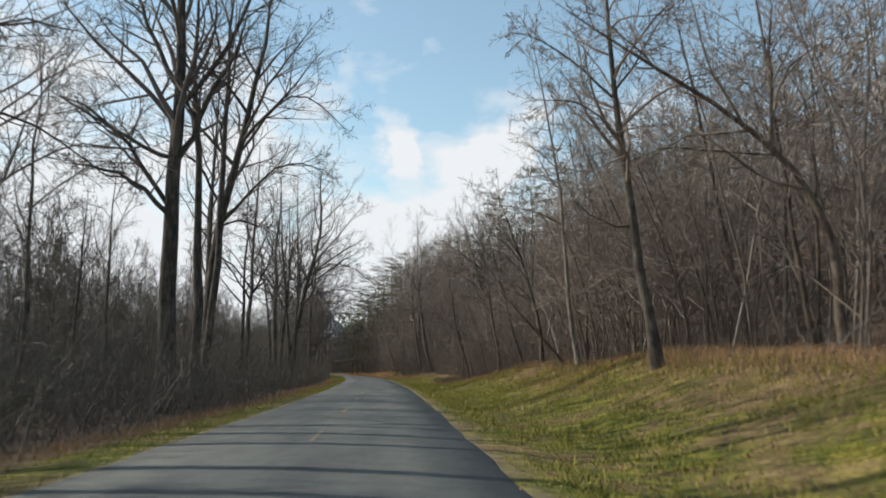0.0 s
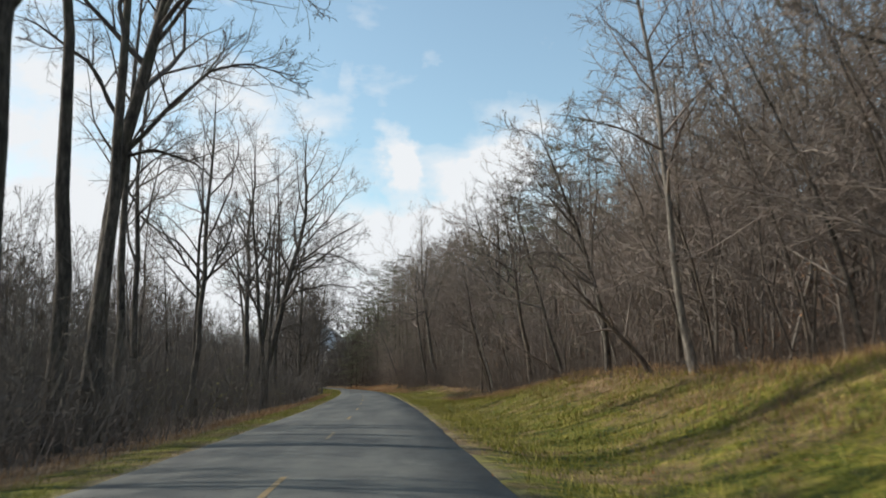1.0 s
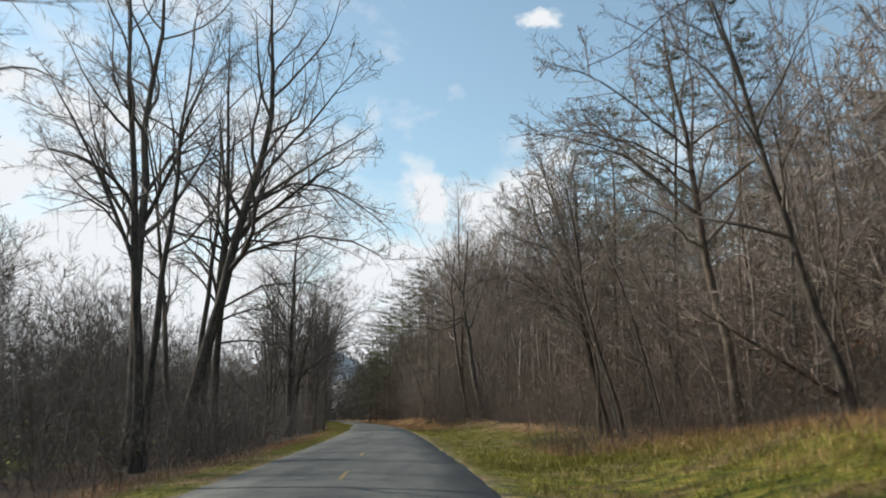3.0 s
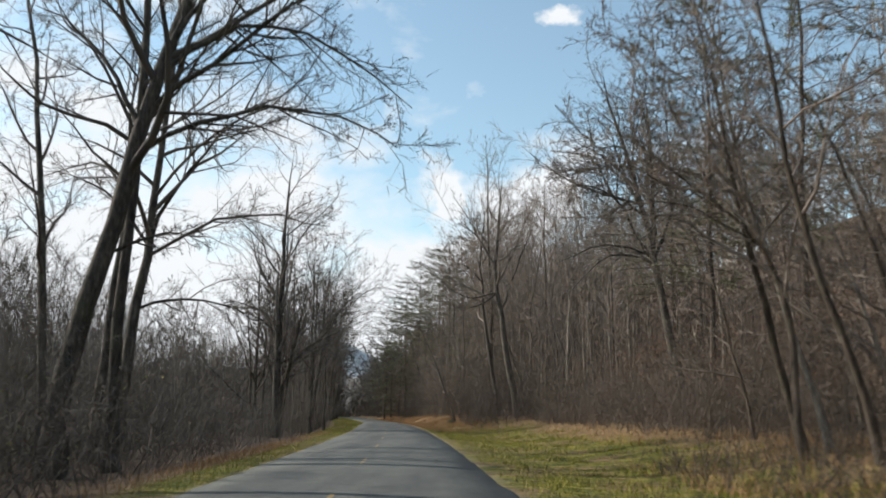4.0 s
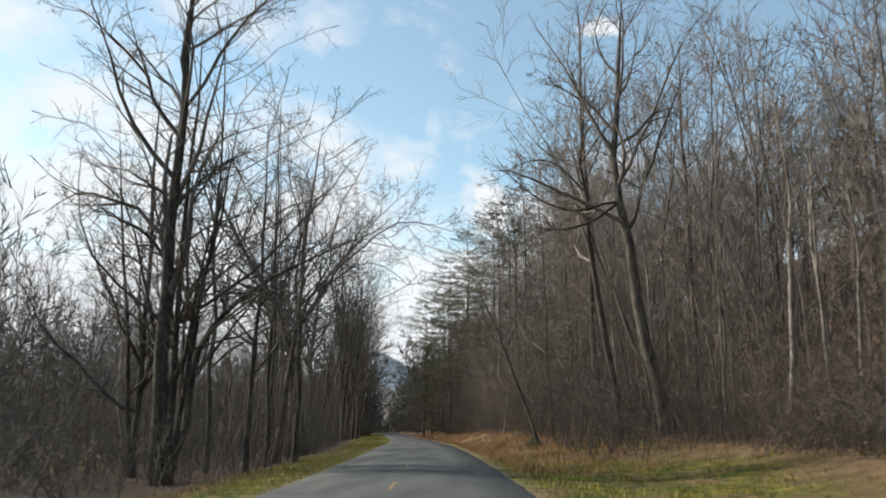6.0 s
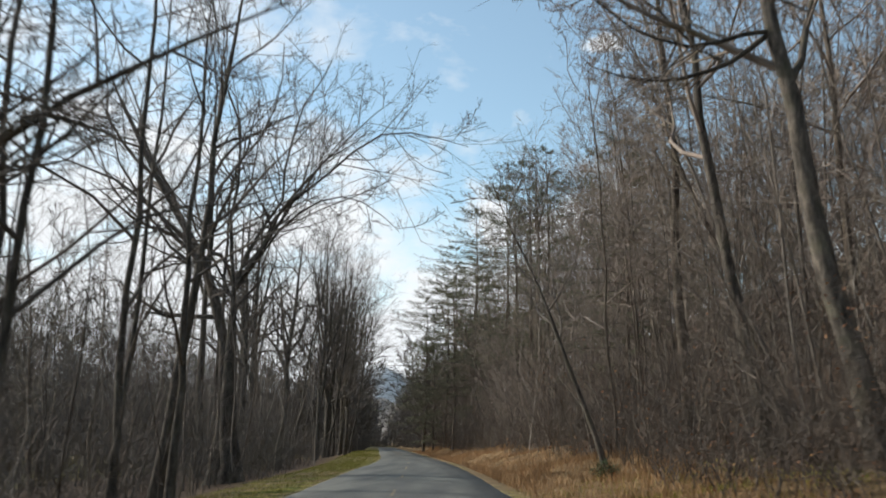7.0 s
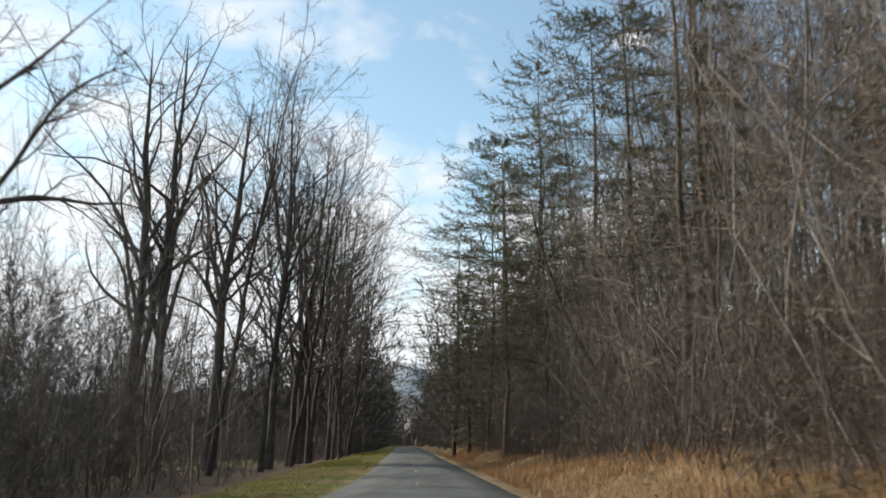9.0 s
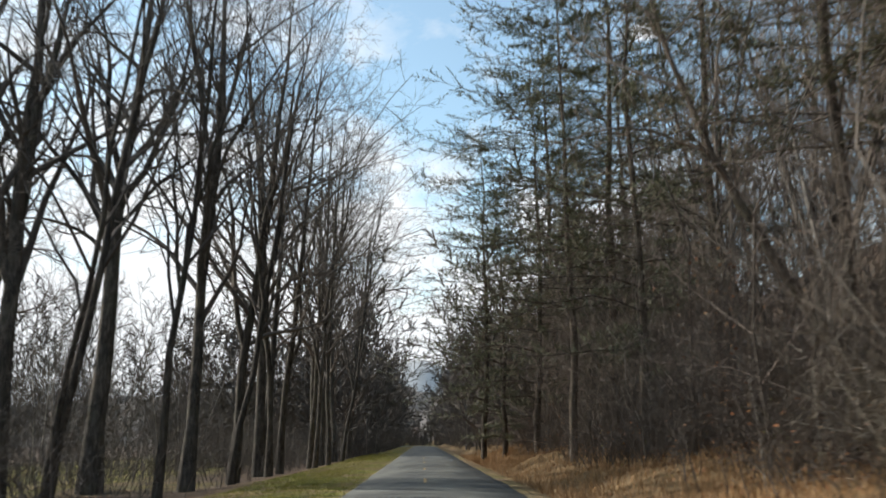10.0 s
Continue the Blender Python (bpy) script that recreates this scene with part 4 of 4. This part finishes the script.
def put_shrub(seed, x, y, width, height):
    """A low evergreen shrub: stems and flat sprays of dark leaves."""
    rng = np.random.default_rng(seed)
    root = new("evergreen_shrub")
    root.location = (x, y, float(land(x, y)))
    n = 46
    a = rng.uniform(0, 6.283, n)
    out = np.sqrt(rng.random(n)) * width / 2
    top = np.stack([np.cos(a) * out, np.sin(a) * out, height * (1 - 0.6 * (out / width * 2) ** 2) * rng.uniform(0.7, 1.1, n)], 1)
    foot = np.stack([np.cos(a) * 0.06, np.sin(a) * 0.06, np.full(n, -0.05)], 1)
    path = np.stack([foot, (foot + top) / 2 + rng.normal(0, 0.05, (n, 3)), top], 1)
    part("stem", mesh_of("stem", [tubes(path, np.tile([0.012, 0.008, 0.004], (n, 1)), 4)], BARK_BROWN), root)
    k = np.repeat(np.arange(n), 60)
    s = rng.uniform(0.3, 1.0, (len(k), 1))
    c = foot[k] * (1 - s) + top[k] * s + rng.normal(0, 0.07, (len(k), 3))
    c[:, 2] = np.maximum(c[:, 2], 0.02)
    d = unit(rng.normal(0, 1, (len(k), 3)))
    u, _ = sides_of(d)
    part("foliage", mesh_of("foliage", [leaf_quads(c, d * 0.035, u * 0.016)], EVERGREEN, False), root)
    tagged(root, "low dark green evergreen shrub in dry grass", "shrub")


put_shrub(61, -1.1, 170.6, 1.2, 0.65)


# ---- the wood behind ----
WOOD_TALL = [tree_meshes(300 + j, 19, 0.13, lean=(-0.8 + 0.35 * (j % 4), 0), limbs=10, low=0.30, spread=0.27, angle=0.70, branches=5, twigs=5, fine=3, sides=6,
                         bark_mat=(BARK_BROWN, BARK_DARK, BARK_BROWN, BARK_PALE)[j % 4], twig_mat=(TWIG_GREY, TWIG_BROWN)[j % 2]) for j in range(8)]
WOOD_EDGE = [tree_meshes(330 + j, 12, 0.075, lean=(-3.9, 0.3 * j - 0.6), bend=(0.7, 0), limbs=12, low=0.15, spread=0.48, angle=0.95, rise=0.03, reach=(-0.55, 0, 0.08), branches=5, twigs=5, fine=3, sides=6,
                         bark_mat=(BARK_BROWN, BARK_PALE, BARK_BROWN, BARK_DARK)[j % 4], twig_mat=(TWIG_BROWN, TWIG_GREY)[j % 2]) for j in range(5)]
WOOD_LEFT = [tree_meshes(350 + j, 13, 0.11, lean=(0.5, 0), limbs=10, low=0.2, spread=0.34, angle=0.7, branches=5, twigs=5, fine=3, sides=6, stems=1 + j % 2,
                         bark_mat=BARK_DARK, twig_mat=(TWIG_DARK, TWIG_GREY)[j % 2]) for j in range(5)]


def wood_mass(seed, n, y0, y1, d0, d1, h0, h1, material, label, slim=1.0, low=0.12, tilt=0.0, edge=9.0, twig=0.021):
    """Woods that nobody could count, as one mesh."""
    rng = np.random.default_rng(seed)
    y = rng.uniform(y0, y1, n)
    x = lane(y) + rng.uniform(d0, d1, n)
    # edge: how steeply the wood's front rises away from the road
    h = np.minimum(rng.uniform(h0, h1, n), edge * (np.abs(x - lane(y) + 1.7) - 1) * rng.uniform(0.75, 1.1, n))
    foot = np.stack([x, y, land(x, y) - 0.1], 1)
    tall = slim > 1.1
    s = np.linspace(0, 1, 6)
    lean = (rng.normal(0, 0.13 if tall else 0.24, (n, 2)) + np.array([tilt, 0])) * h[:, None]
    p = foot[:, None, :] + np.stack([lean[:, :1] * s ** 1.5, lean[:, 1:] * s ** 1.5, h[:, None] * s], -1)
    p[:, 1:, :2] += (rng.normal(0, 0.022 if tall else 0.055, (n, 5, 2)) * h[:, None, None]).cumsum(1) * 0.8
    r = (0.0034 * h * min(slim, 1.25))[:, None] * (1 - 0.88 * s)[None, :]
    # coarser twigs deep in the wood, finer ones beside the road
    coarse = np.clip((np.abs(x - lane(y) + 1.7) - 6) / 18, 0.28, 1) if y0 < 260 else np.ones(n)
    fine = twig * slim * coarse
    # fewer but broader twigs where the wood stays far off
    many = 4 if y0 >= 245 or d0 <= -60 or d0 >= 20 else 7
    fine = fine * (7 / many) ** 0.8
    lim, limr = sprout(rng, p, r, 8, low, 0.98, 0.6 if tall else 0.85, 0.34, 3, 0.14 if tall else 0.07, 0.22, 0.6)
    limr = np.maximum(limr, np.repeat(0.020 * coarse, 8)[:, None])
    br, brr = sprout(rng, lim, limr, 5, 0.12, 1.0, 0.7 if tall else 0.9, 0.52, 2, 0.10, 0.1, 0.6)
    fp, _ = sprout(rng, br, brr, many, 0.05, 1.0, 0.5 if tall else 0.7, 1.0 if tall else 0.9, 2, 0.05, 0.1, 0.7)
    wide = np.repeat(fine, 40)
    mid = thorns(rng, br[:, 0], br[:, 1], wide[:, None] * 1.3)
    me = mesh_of("bare_wood", [tubes(p, r, 4), tubes(lim, limr, 3), mid, thorns(rng, fp[:, 0], fp[:, 1], np.repeat(fine, len(fp) // n)[:, None])], material, True, WOOD_BARK)
    tagged(new("bare_wood", me), label, "woods", kind="stuff")


def scatter(rng, n, y0, y1, d0, d1, gap, taken):
    out = []
    tries = 0
    while len(out) < n and tries < n * 40:
        tries += 1
        y = rng.uniform(y0, y1)
        x = float(lane(y)) + d0 + (d1 - d0) * rng.random() ** 1.2
        if all((x - a) ** 2 + (y - b) ** 2 > gap * gap for a, b in taken):
            taken.append((x, y))
            out.append((x, y))
    return out


rw = random.Random(21)
taken = [(o.location.x, o.location.y) for o in scene.objects if o.type == "EMPTY"]
for y0, y1, d0, d1, n, pool, s0, s1, label in (
        (22, 95, 17, 42, 20, WOOD_TALL, 0.75, 1.12, "bare hardwood tree on the wooded hillside"),
        (95, 175, 17, 42, 26, WOOD_TALL, 0.75, 1.1, "bare hardwood tree on the wooded hillside"),
        (170, 290, 10, 36, 18, WOOD_TALL, 0.8, 1.25, "bare hardwood tree on the wooded hillside"),
        (28, 92, 12.5, 20, 24, WOOD_EDGE, 0.7, 1.15, "thin bare tree leaning out of the wood's edge"),
        (92, 112, 11, 17, 10, WOOD_EDGE, 0.7, 1.1, "thin bare tree leaning out of the wood's edge"),
        (160, 280, 6.5, 14, 8, WOOD_EDGE, 0.5, 0.9, "thin bare tree leaning out of the wood's edge"),
        (10, 110, -32, -13, 34, WOOD_LEFT, 0.6, 1.15, "bare tree in the low wood beside the road"),
        (100, 230, -42, -21, 14, WOOD_LEFT, 0.6, 1.0, "bare tree in the low wood beside the road")):
    for x, y in scatter(rw, n, y0, y1, d0, d1, 1.5, taken):
        turn = rw.uniform(-0.7, 0.7) if pool is WOOD_EDGE else rw.uniform(0, 6.28)
        put_tree(rw.choice(pool), x, y, float(land(x, y)), turn, rw.uniform(s0, s1), label, "trees of the wood")


for row in ((501, 150, 20, 110, 20, 52, 11, 20, TWIG_GREY), (502, 190, 100, 165, 22, 60, 12, 20, TWIG_GREY), (503, 110, 160, 212, 17, 50, 13, 20, TWIG_GREY), (530, 110, 208, 250, 14, 50, 12, 20, TWIG_GREY), (507, 120, 245, 330, 12, 50, 12, 20, TWIG_GREY),
            (509, 85, 152, 215, 11, 28, 12, 19, TWIG_GREY), (510, 110, 28, 105, 13, 26, 10, 17, TWIG_GREY)):
    wood_mass(*row, "dense bare grey-brown woods on the hillside", 1.5, 0.06, -0.04, twig=0.014)
for row in ((504, 200, 22, 112, 13.5, 32, 3.5, 9, TWIG_BROWN), (505, 320, 92, 162, 11, 24, 2.5, 6.5, BRUSH), (506, 330, 158, 300, 6.5, 20, 3, 9, BRUSH), (508, 150, 158, 262, 6.0, 10.5, 2.5, 7.5, BRUSH)):
    wood_mass(*row, "thick bare saplings at the wood's edge", 0.95, 0.05, -0.14, twig=0.014)
for row in ((511, 330, 2, 114, -44, -13, 9, 19, TWIG_DARK), (512, 330, 100, 235, -50, -16, 9, 19, TWIG_DARK)):
    wood_mass(*row, "low bare grey woods beyond the roadside trees", 1.25, 0.03, 0.0, 0.66, 0.013)
wood_mass(513, 270, 205, 380, -62, -19, 10, 17, TWIG_DARK, "bare grey woods beyond the roadside trees", 1.5, 0.03, 0.0, 0.75, 0.012)
wood_mass(527, 95, 212, 266, 11, 27, 23, 30, TWIG_GREY, "tall bare woods behind the pines", 1.2, 0.2, -0.02)
wood_mass(528, 36, 166, 216, 12, 26, 20, 27, TWIG_GREY, "tall bare woods on the hillside", 1.2, 0.2, -0.03)
wood_mass(529, 50, 30, 84, 12.5, 22, 13, 20, TWIG_GREY, "tall bare woods on the hillside", 1.1, 0.3, -0.05)
wood_mass(514, 300, 40, 380, -90, -36, 14, 23, TWIG_DARK, "low bare grey woods beyond the roadside trees", 1.8, 0.02)
wood_mass(521, 300, 262, 425, 3.8, 24, 11, 21, TWIG_DARK, "bare woods along the far road", 2.6, 0.04, -0.05)
wood_mass(522, 230, 290, 422, -28, -6.6, 12, 21, TWIG_DARK, "bare woods along the far road", 2.6, 0.04, 0.05)
wood_mass(523, 280, 430, 490, -60, 50, 12, 19, TWIG_DARK, "bare woods where the far road bends", 5.0, 0.02)
wood_mass(525, 130, 160, 232, -24, -9.0, 6, 13, TWIG_DARK, "low bare grey woods beyond the roadside trees", 1.3, 0.03, twig=0.013)
wood_mass(526, 85, 196, 266, 6.2, 11.5, 8, 19, TWIG_BROWN, "tangled tall bare saplings at the wood's edge", 0.8, 0.05, -0.07)
wood_mass(524, 110, 236, 300, 5.0, 12, 4, 11, TWIG_BROWN, "thick bare saplings at the wood's edge", 1.0, 0.04, -0.06)


# ---- brush, tall grass, mown grass ----
def thicket(seed, n, y0, y1, d0, d1, h0, h1, material, name, label, twigs=8, lean=0.3, thick=0.011):
    rng = np.random.default_rng(seed)
    y = rng.uniform(y0, y1, n)
    d = d0 + (d1 - d0) * rng.random(n)
    # clumps, with thinner places between
    keep = rng.random(n) < 0.45 + 0.55 * np.clip(ripple(d * 0.8 + 3, y * 0.6) + 0.3, 0, 1)
    y, d = y[keep], d[keep]
    x = lane(y) + d
    foot = np.stack([x, y, land(x, y) - 0.05], 1)
    h = rng.uniform(h0, h1, len(y)) * (0.7 + 0.5 * rng.random(len(y)))
    way = unit(np.stack([rng.normal(0, lean, len(y)), rng.normal(0, lean, len(y)), np.ones(len(y))], 1))
    path = [foot]
    for _ in range(2):
        way = unit(way + rng.normal(0, 0.18, way.shape) + np.array([0, 0, -0.05]))
        path.append(path[-1] + way * (h / 2)[:, None])
    path = np.stack(path, 1)
    r = thick * (0.6 + 0.8 * rng.random(len(y)))[:, None] * np.array([1.3, 0.9, 0.35])[None, :]
    sp, sr = sprout(rng, path, r, twigs, 0.08, 1.0, 0.80, 0.46, 2, 0.02, 0.15, 0.7)
    fp, _ = sprout(rng, sp, sr, 3, 0.10, 1.0, 0.80, 0.65, 2, 0.0, 0.1, 0.8)
    me = mesh_of(name, [tubes(path, r, 3), thorns(rng, sp[:, 0], sp[:, 1], thick * 0.65), thorns(rng, fp[:, 0], fp[:, 1], thick * 0.5)], material)
    tagged(new(name, me), label, "brush", kind="stuff")


def leaf_brush(seed, n, y0, y1, d0, d1, z0, z1, material, name, label, size=0.05):
    rng = np.random.default_rng(seed)
    m = n // 45
    cy, cd = rng.uniform(y0, y1, m), rng.uniform(d0, d1, m)
    k = rng.integers(0, m, n)
    spot = rng.normal(0, 1, (n, 3)) * (np.array([0.55, 0.55, 0.6]) if z1 > 0.1 else np.array([1.6, 2.2, 0.0]))
    y, d = cy[k] + spot[:, 1], cd[k] + spot[:, 0]
    x = lane(y) + d
    z = land(x, y) + np.maximum(rng.uniform(z0, z1, m)[k] + spot[:, 2], 0.03)
    a = unit(rng.normal(0, 1, (n, 3)))
    b, _ = sides_of(a)
    s = size * rng.uniform(0.6, 1.3, (n, 1))
    me = mesh_of(name, [leaf_quads(np.stack([x, y, z], 1), a * s, b * s * 0.6)], material, False)
    tagged(new(name, me), label, "leaves", kind="stuff")


def grass(seed, n, y0, y1, d0, d1, h0, h1, width, material, name, label, lean=0.35):
    rng = np.random.default_rng(seed)
    y = rng.uniform(y0, y1, n)
    d = rng.uniform(d0, d1, n)
    keep = rng.random(n) < 0.35 + 0.65 * np.clip(ripple(d * 1.3, y * 1.1) + 0.4, 0, 1)
    keep &= (d > 0) | (d < left_edge(y) - 0.03)
    y, d = y[keep], d[keep]
    x = lane(y) + d
    base = np.stack([x, y, land(x, y) - 0.01], 1)
    h = rng.uniform(h0, h1, (len(y), 1))
    way = unit(np.stack([rng.normal(0, lean, len(y)), rng.normal(0, lean, len(y)), np.ones(len(y))], 1))
    a = rng.uniform(0, 3.14, len(y))
    side = np.stack([np.cos(a), np.sin(a), np.zeros(len(y))], 1) * width
    me = mesh_of(name, [blade_tris(base, base + way * h, side)], material, False)
    tagged(new(name, me), label, "grass", kind="stuff")


def tufts(seed, m, y0, y1, d0, d1, material):
    """Rank clumps standing above the mown grass."""
    rng = np.random.default_rng(seed)
    cy, cd, size = rng.uniform(y0, y1, m), rng.uniform(d0, d1, m), rng.uniform(0.10, 0.32, m)
    k = np.repeat(np.arange(m), 26)
    spot = rng.normal(0, 1, (len(k), 2)) * size[k][:, None] * np.array([1.0, 1.4])
    y, d = cy[k] + spot[:, 1], cd[k] + spot[:, 0]
    x = lane(y) + d
    base = np.stack([x, y, land(x, y) - 0.01], 1)
    way = unit(np.stack([rng.normal(0, 0.5, len(k)), rng.normal(0, 0.5, len(k)), np.ones(len(k))], 1))
    a = rng.uniform(0, 3.14, len(k))
    side = np.stack([np.cos(a), np.sin(a), np.zeros(len(k))], 1) * 0.011
    me = mesh_of("grass_tufts", [blade_tris(base, base + way * (size[k] * rng.uniform(0.5, 1.1, len(k)))[:, None], side)], material, False)
    tagged(new("grass_tufts", me), "rank green tufts in the mown grass", "grass", kind="stuff")


thicket(401, 3800, 8, 100, -21, -6.7, 1.4, 4.4, TWIG_DARK, "roadside_brush", "tangled grey bare brush beside the road")
thicket(402, 3000, 95, 190, -24, -8.2, 1.6, 4.6, TWIG_DARK, "roadside_brush", "tangled grey bare brush beside the road", thick=0.013)
thicket(403, 3000, 185, 310, -25, -9.5, 1.6, 5.0, TWIG_DARK, "roadside_brush", "tangled grey bare brush beside the road", thick=0.013)
thicket(404, 1700, 24, 95, 12.2, 24, 1.0, 3.0, BRUSH, "hillside_brush", "bare brown saplings in the wood's edge")
thicket(405, 3600, 88, 160, 10.6, 18, 1.2, 3.6, BRUSH, "hillside_brush", "bare brown saplings in the wood's edge")
thicket(406, 4600, 155, 300, 5.6, 15, 0.8, 4.6, BRUSH, "hillside_brush", "bare brown saplings in the wood's edge")
thicket(419, 1700, 12, 96, 9.4, 13, 0.3, 1.1, BRUSH, "hillside_brush", "low bare weeds in the dry grass of the bank", 5, 0.35, 0.007)
thicket(420, 800, 91, 104, 5.8, 11.5, 0.4, 1.3, BRUSH, "hillside_brush", "low brown weeds round the leaning trees", 6, 0.35, 0.008)
thicket(418, 130, 204, 226, 5.2, 9, 2.4, 4.4, BARK_PALE, "pale_canes", "pale bare canes leaning out over dry grass", 4, 0.35, 0.015)
thicket(410, 1100, 212, 285, 4.6, 9, 0.8, 3.6, BRUSH, "hillside_brush", "bare brown saplings in the wood's edge")
thicket(407, 1700, 300, 420, -16, -6.4, 1.5, 5, TWIG_DARK, "roadside_brush", "tangled grey bare brush beside the road", thick=0.04)
thicket(408, 2300, 300, 425, 3.6, 22, 1.5, 5, TWIG_DARK, "hillside_brush", "bare brown saplings in the wood's edge", thick=0.04)
thicket(409, 1200, 428, 450, -45, 12, 2, 6, TWIG_DARK, "hillside_brush", "bare brown saplings in the wood's edge", thick=0.06)
leaf_brush(411, 9000, 90, 165, 12, 32, 0.3, 4.0, LEAVES_RUSSET, "russet_leaves", "russet dry leaves on low saplings")
leaf_brush(421, 6000, 145, 153, 16.5, 21, 0.8, 5.0, LEAVES_RUSSET, "russet_leaves", "russet dry leaves on low saplings", 0.06)
leaf_brush(422, 1500, 140, 158, 17, 27, 0.3, 2.6, LEAVES_GREEN, "green_leaves", "olive leaves on low saplings", 0.045)
leaf_brush(412, 6000, 155, 290, 5.0, 20, 0.3, 5.0, LEAVES_RUSSET, "russet_leaves", "russet dry leaves on low saplings")
leaf_brush(413, 3500, 24, 92, 13, 26, 0.3, 4.0, LEAVES_RUSSET, "russet_leaves", "russet dry leaves on low saplings")
leaf_brush(417, 5000, 150, 290, 3.0, 7.0, 0.0, 0.5, LEAVES_RUSSET, "russet_leaves", "russet dry leaves on low saplings", 0.04)
leaf_brush(416, 9000, 5, 92, 2.0, 13, 0.0, 0.01, LEAVES_RUSSET, "fallen_leaves", "brown fallen leaves on the grass", 0.03)
leaf_brush(414, 2500, 60, 140, -18, -8, 0.3, 2.5, LEAVES_GREEN, "green_leaves", "yellow-green leaves in the roadside brush", 0.06)
leaf_brush(415, 600, 165, 250, 4.0, 9, 0.2, 1.2, LEAVES_GREEN, "green_leaves", "yellow-green leaves in the roadside brush", 0.03)
grass(421, 34000, 6, 95, 10.0, 14.5, 0.12, 0.45, 0.009, STRAW, "tall_dry_grass", "tall dry straw-coloured grass")
grass(430, 20000, 6, 95, 7.0, 13.5, 0.12, 0.55, 0.007, STRAW, "tall_dry_grass", "tall dry straw-coloured grass", 0.5)
tufts(431, 1500, 5, 92, 2.2, 12.0, GRASS)
tufts(432, 500, 84, 168, 2.2, 10.0, GRASS)
grass(422, 9000, 85, 160, 8.4, 12.4, 0.08, 0.36, 0.009, STRAW, "tall_dry_grass", "tall dry straw-coloured grass", 0.6)
grass(435, 6000, 90, 105, 5.5, 12, 0.15, 0.55, 0.009, STRAW, "tall_dry_grass", "tall dry straw-coloured grass", 0.5)
grass(423, 90000, 150, 290, 2.0, 7.6, 0.06, 0.45, 0.010, STRAW, "tall_dry_grass", "tall dry straw-coloured grass")
grass(424, 14000, 6, 150, -7.6, -6.1, 0.08, 0.35, 0.008, STRAW, "tall_dry_grass", "tall dry straw-coloured grass")
grass(425, 110000, 5, 90, 1.6, 11.5, 0.04, 0.12, 0.007, GRASS, "mown_grass", "short green and yellow mown grass", 0.6)
grass(428, 26000, 5, 92, 2.0, 12.0, 0.08, 0.22, 0.010, GRASS, "mown_grass", "short green and yellow mown grass", 0.5)
grass(429, 9000, 84, 170, 2.0, 9.5, 0.08, 0.22, 0.010, GRASS, "mown_grass", "short green and yellow mown grass", 0.5)
grass(426, 76000, 5, 310, -6.3, -4.85, 0.04, 0.13, 0.007, GRASS, "mown_grass", "short green and yellow mown grass", 0.6)
grass(433, 34000, 140, 310, -8.2, -6.2, 0.04, 0.14, 0.008, GRASS, "mown_grass", "short green and yellow mown grass", 0.6)
grass(434, 15000, 180, 310, -5.0, -3.5, 0.04, 0.13, 0.007, GRASS, "mown_grass", "short green and yellow mown grass", 0.6)
grass(427, 50000, 84, 170, 1.6, 9.0, 0.04, 0.12, 0.008, GRASS, "mown_grass", "short green and yellow mown grass", 0.6)


# ---- far hills ----
def far_ridge(name, y, x0, x1, height, seed, label, material, rough=1.2, spread=(1, 0, 1)):
    rng = np.random.default_rng(seed)
    n, rows = 160, 8
    x = np.linspace(x0, x1, n)
    crest = height * (0.65 + 0.2 * np.sin(x / 210 + seed) + 0.15 * np.sin(x / 83 + 2 * seed)) + rng.normal(0, rough, n)
    crest = crest * (spread[0] + (1 - spread[0]) * np.exp(-((x - spread[1]) / spread[2]) ** 2))
    v = []
    for k in range(rows):
        s = k / (rows - 1)
        v.append(np.stack([x, y + 160 * s + rng.normal(0, 3, n), -4 + (crest + 4) * math.sin(s * math.pi / 2) + rng.normal(0, 0.8, n)], 1))
    i = (np.arange(rows - 1)[:, None] * n + np.arange(n - 1)[None, :]).reshape(-1, 1)
    me = mesh_of(name, [(np.concatenate(v), i + np.array([[0, 1, n + 1, n]]))], material)
    tagged(new(name, me), label, "hill", kind="structure")


far_ridge("backdrop_ridge", 1900, -1900, 1100, 190, 3, "distant blue-grey wooded ridge, its haze painted into the colour", RIDGE_HAZE, 1.2, (0.3, -230, 190))
far_ridge("backdrop_hill", 760, -420, 420, 66, 5, "wooded hill beyond the road's bend", RIDGE, 1.8)
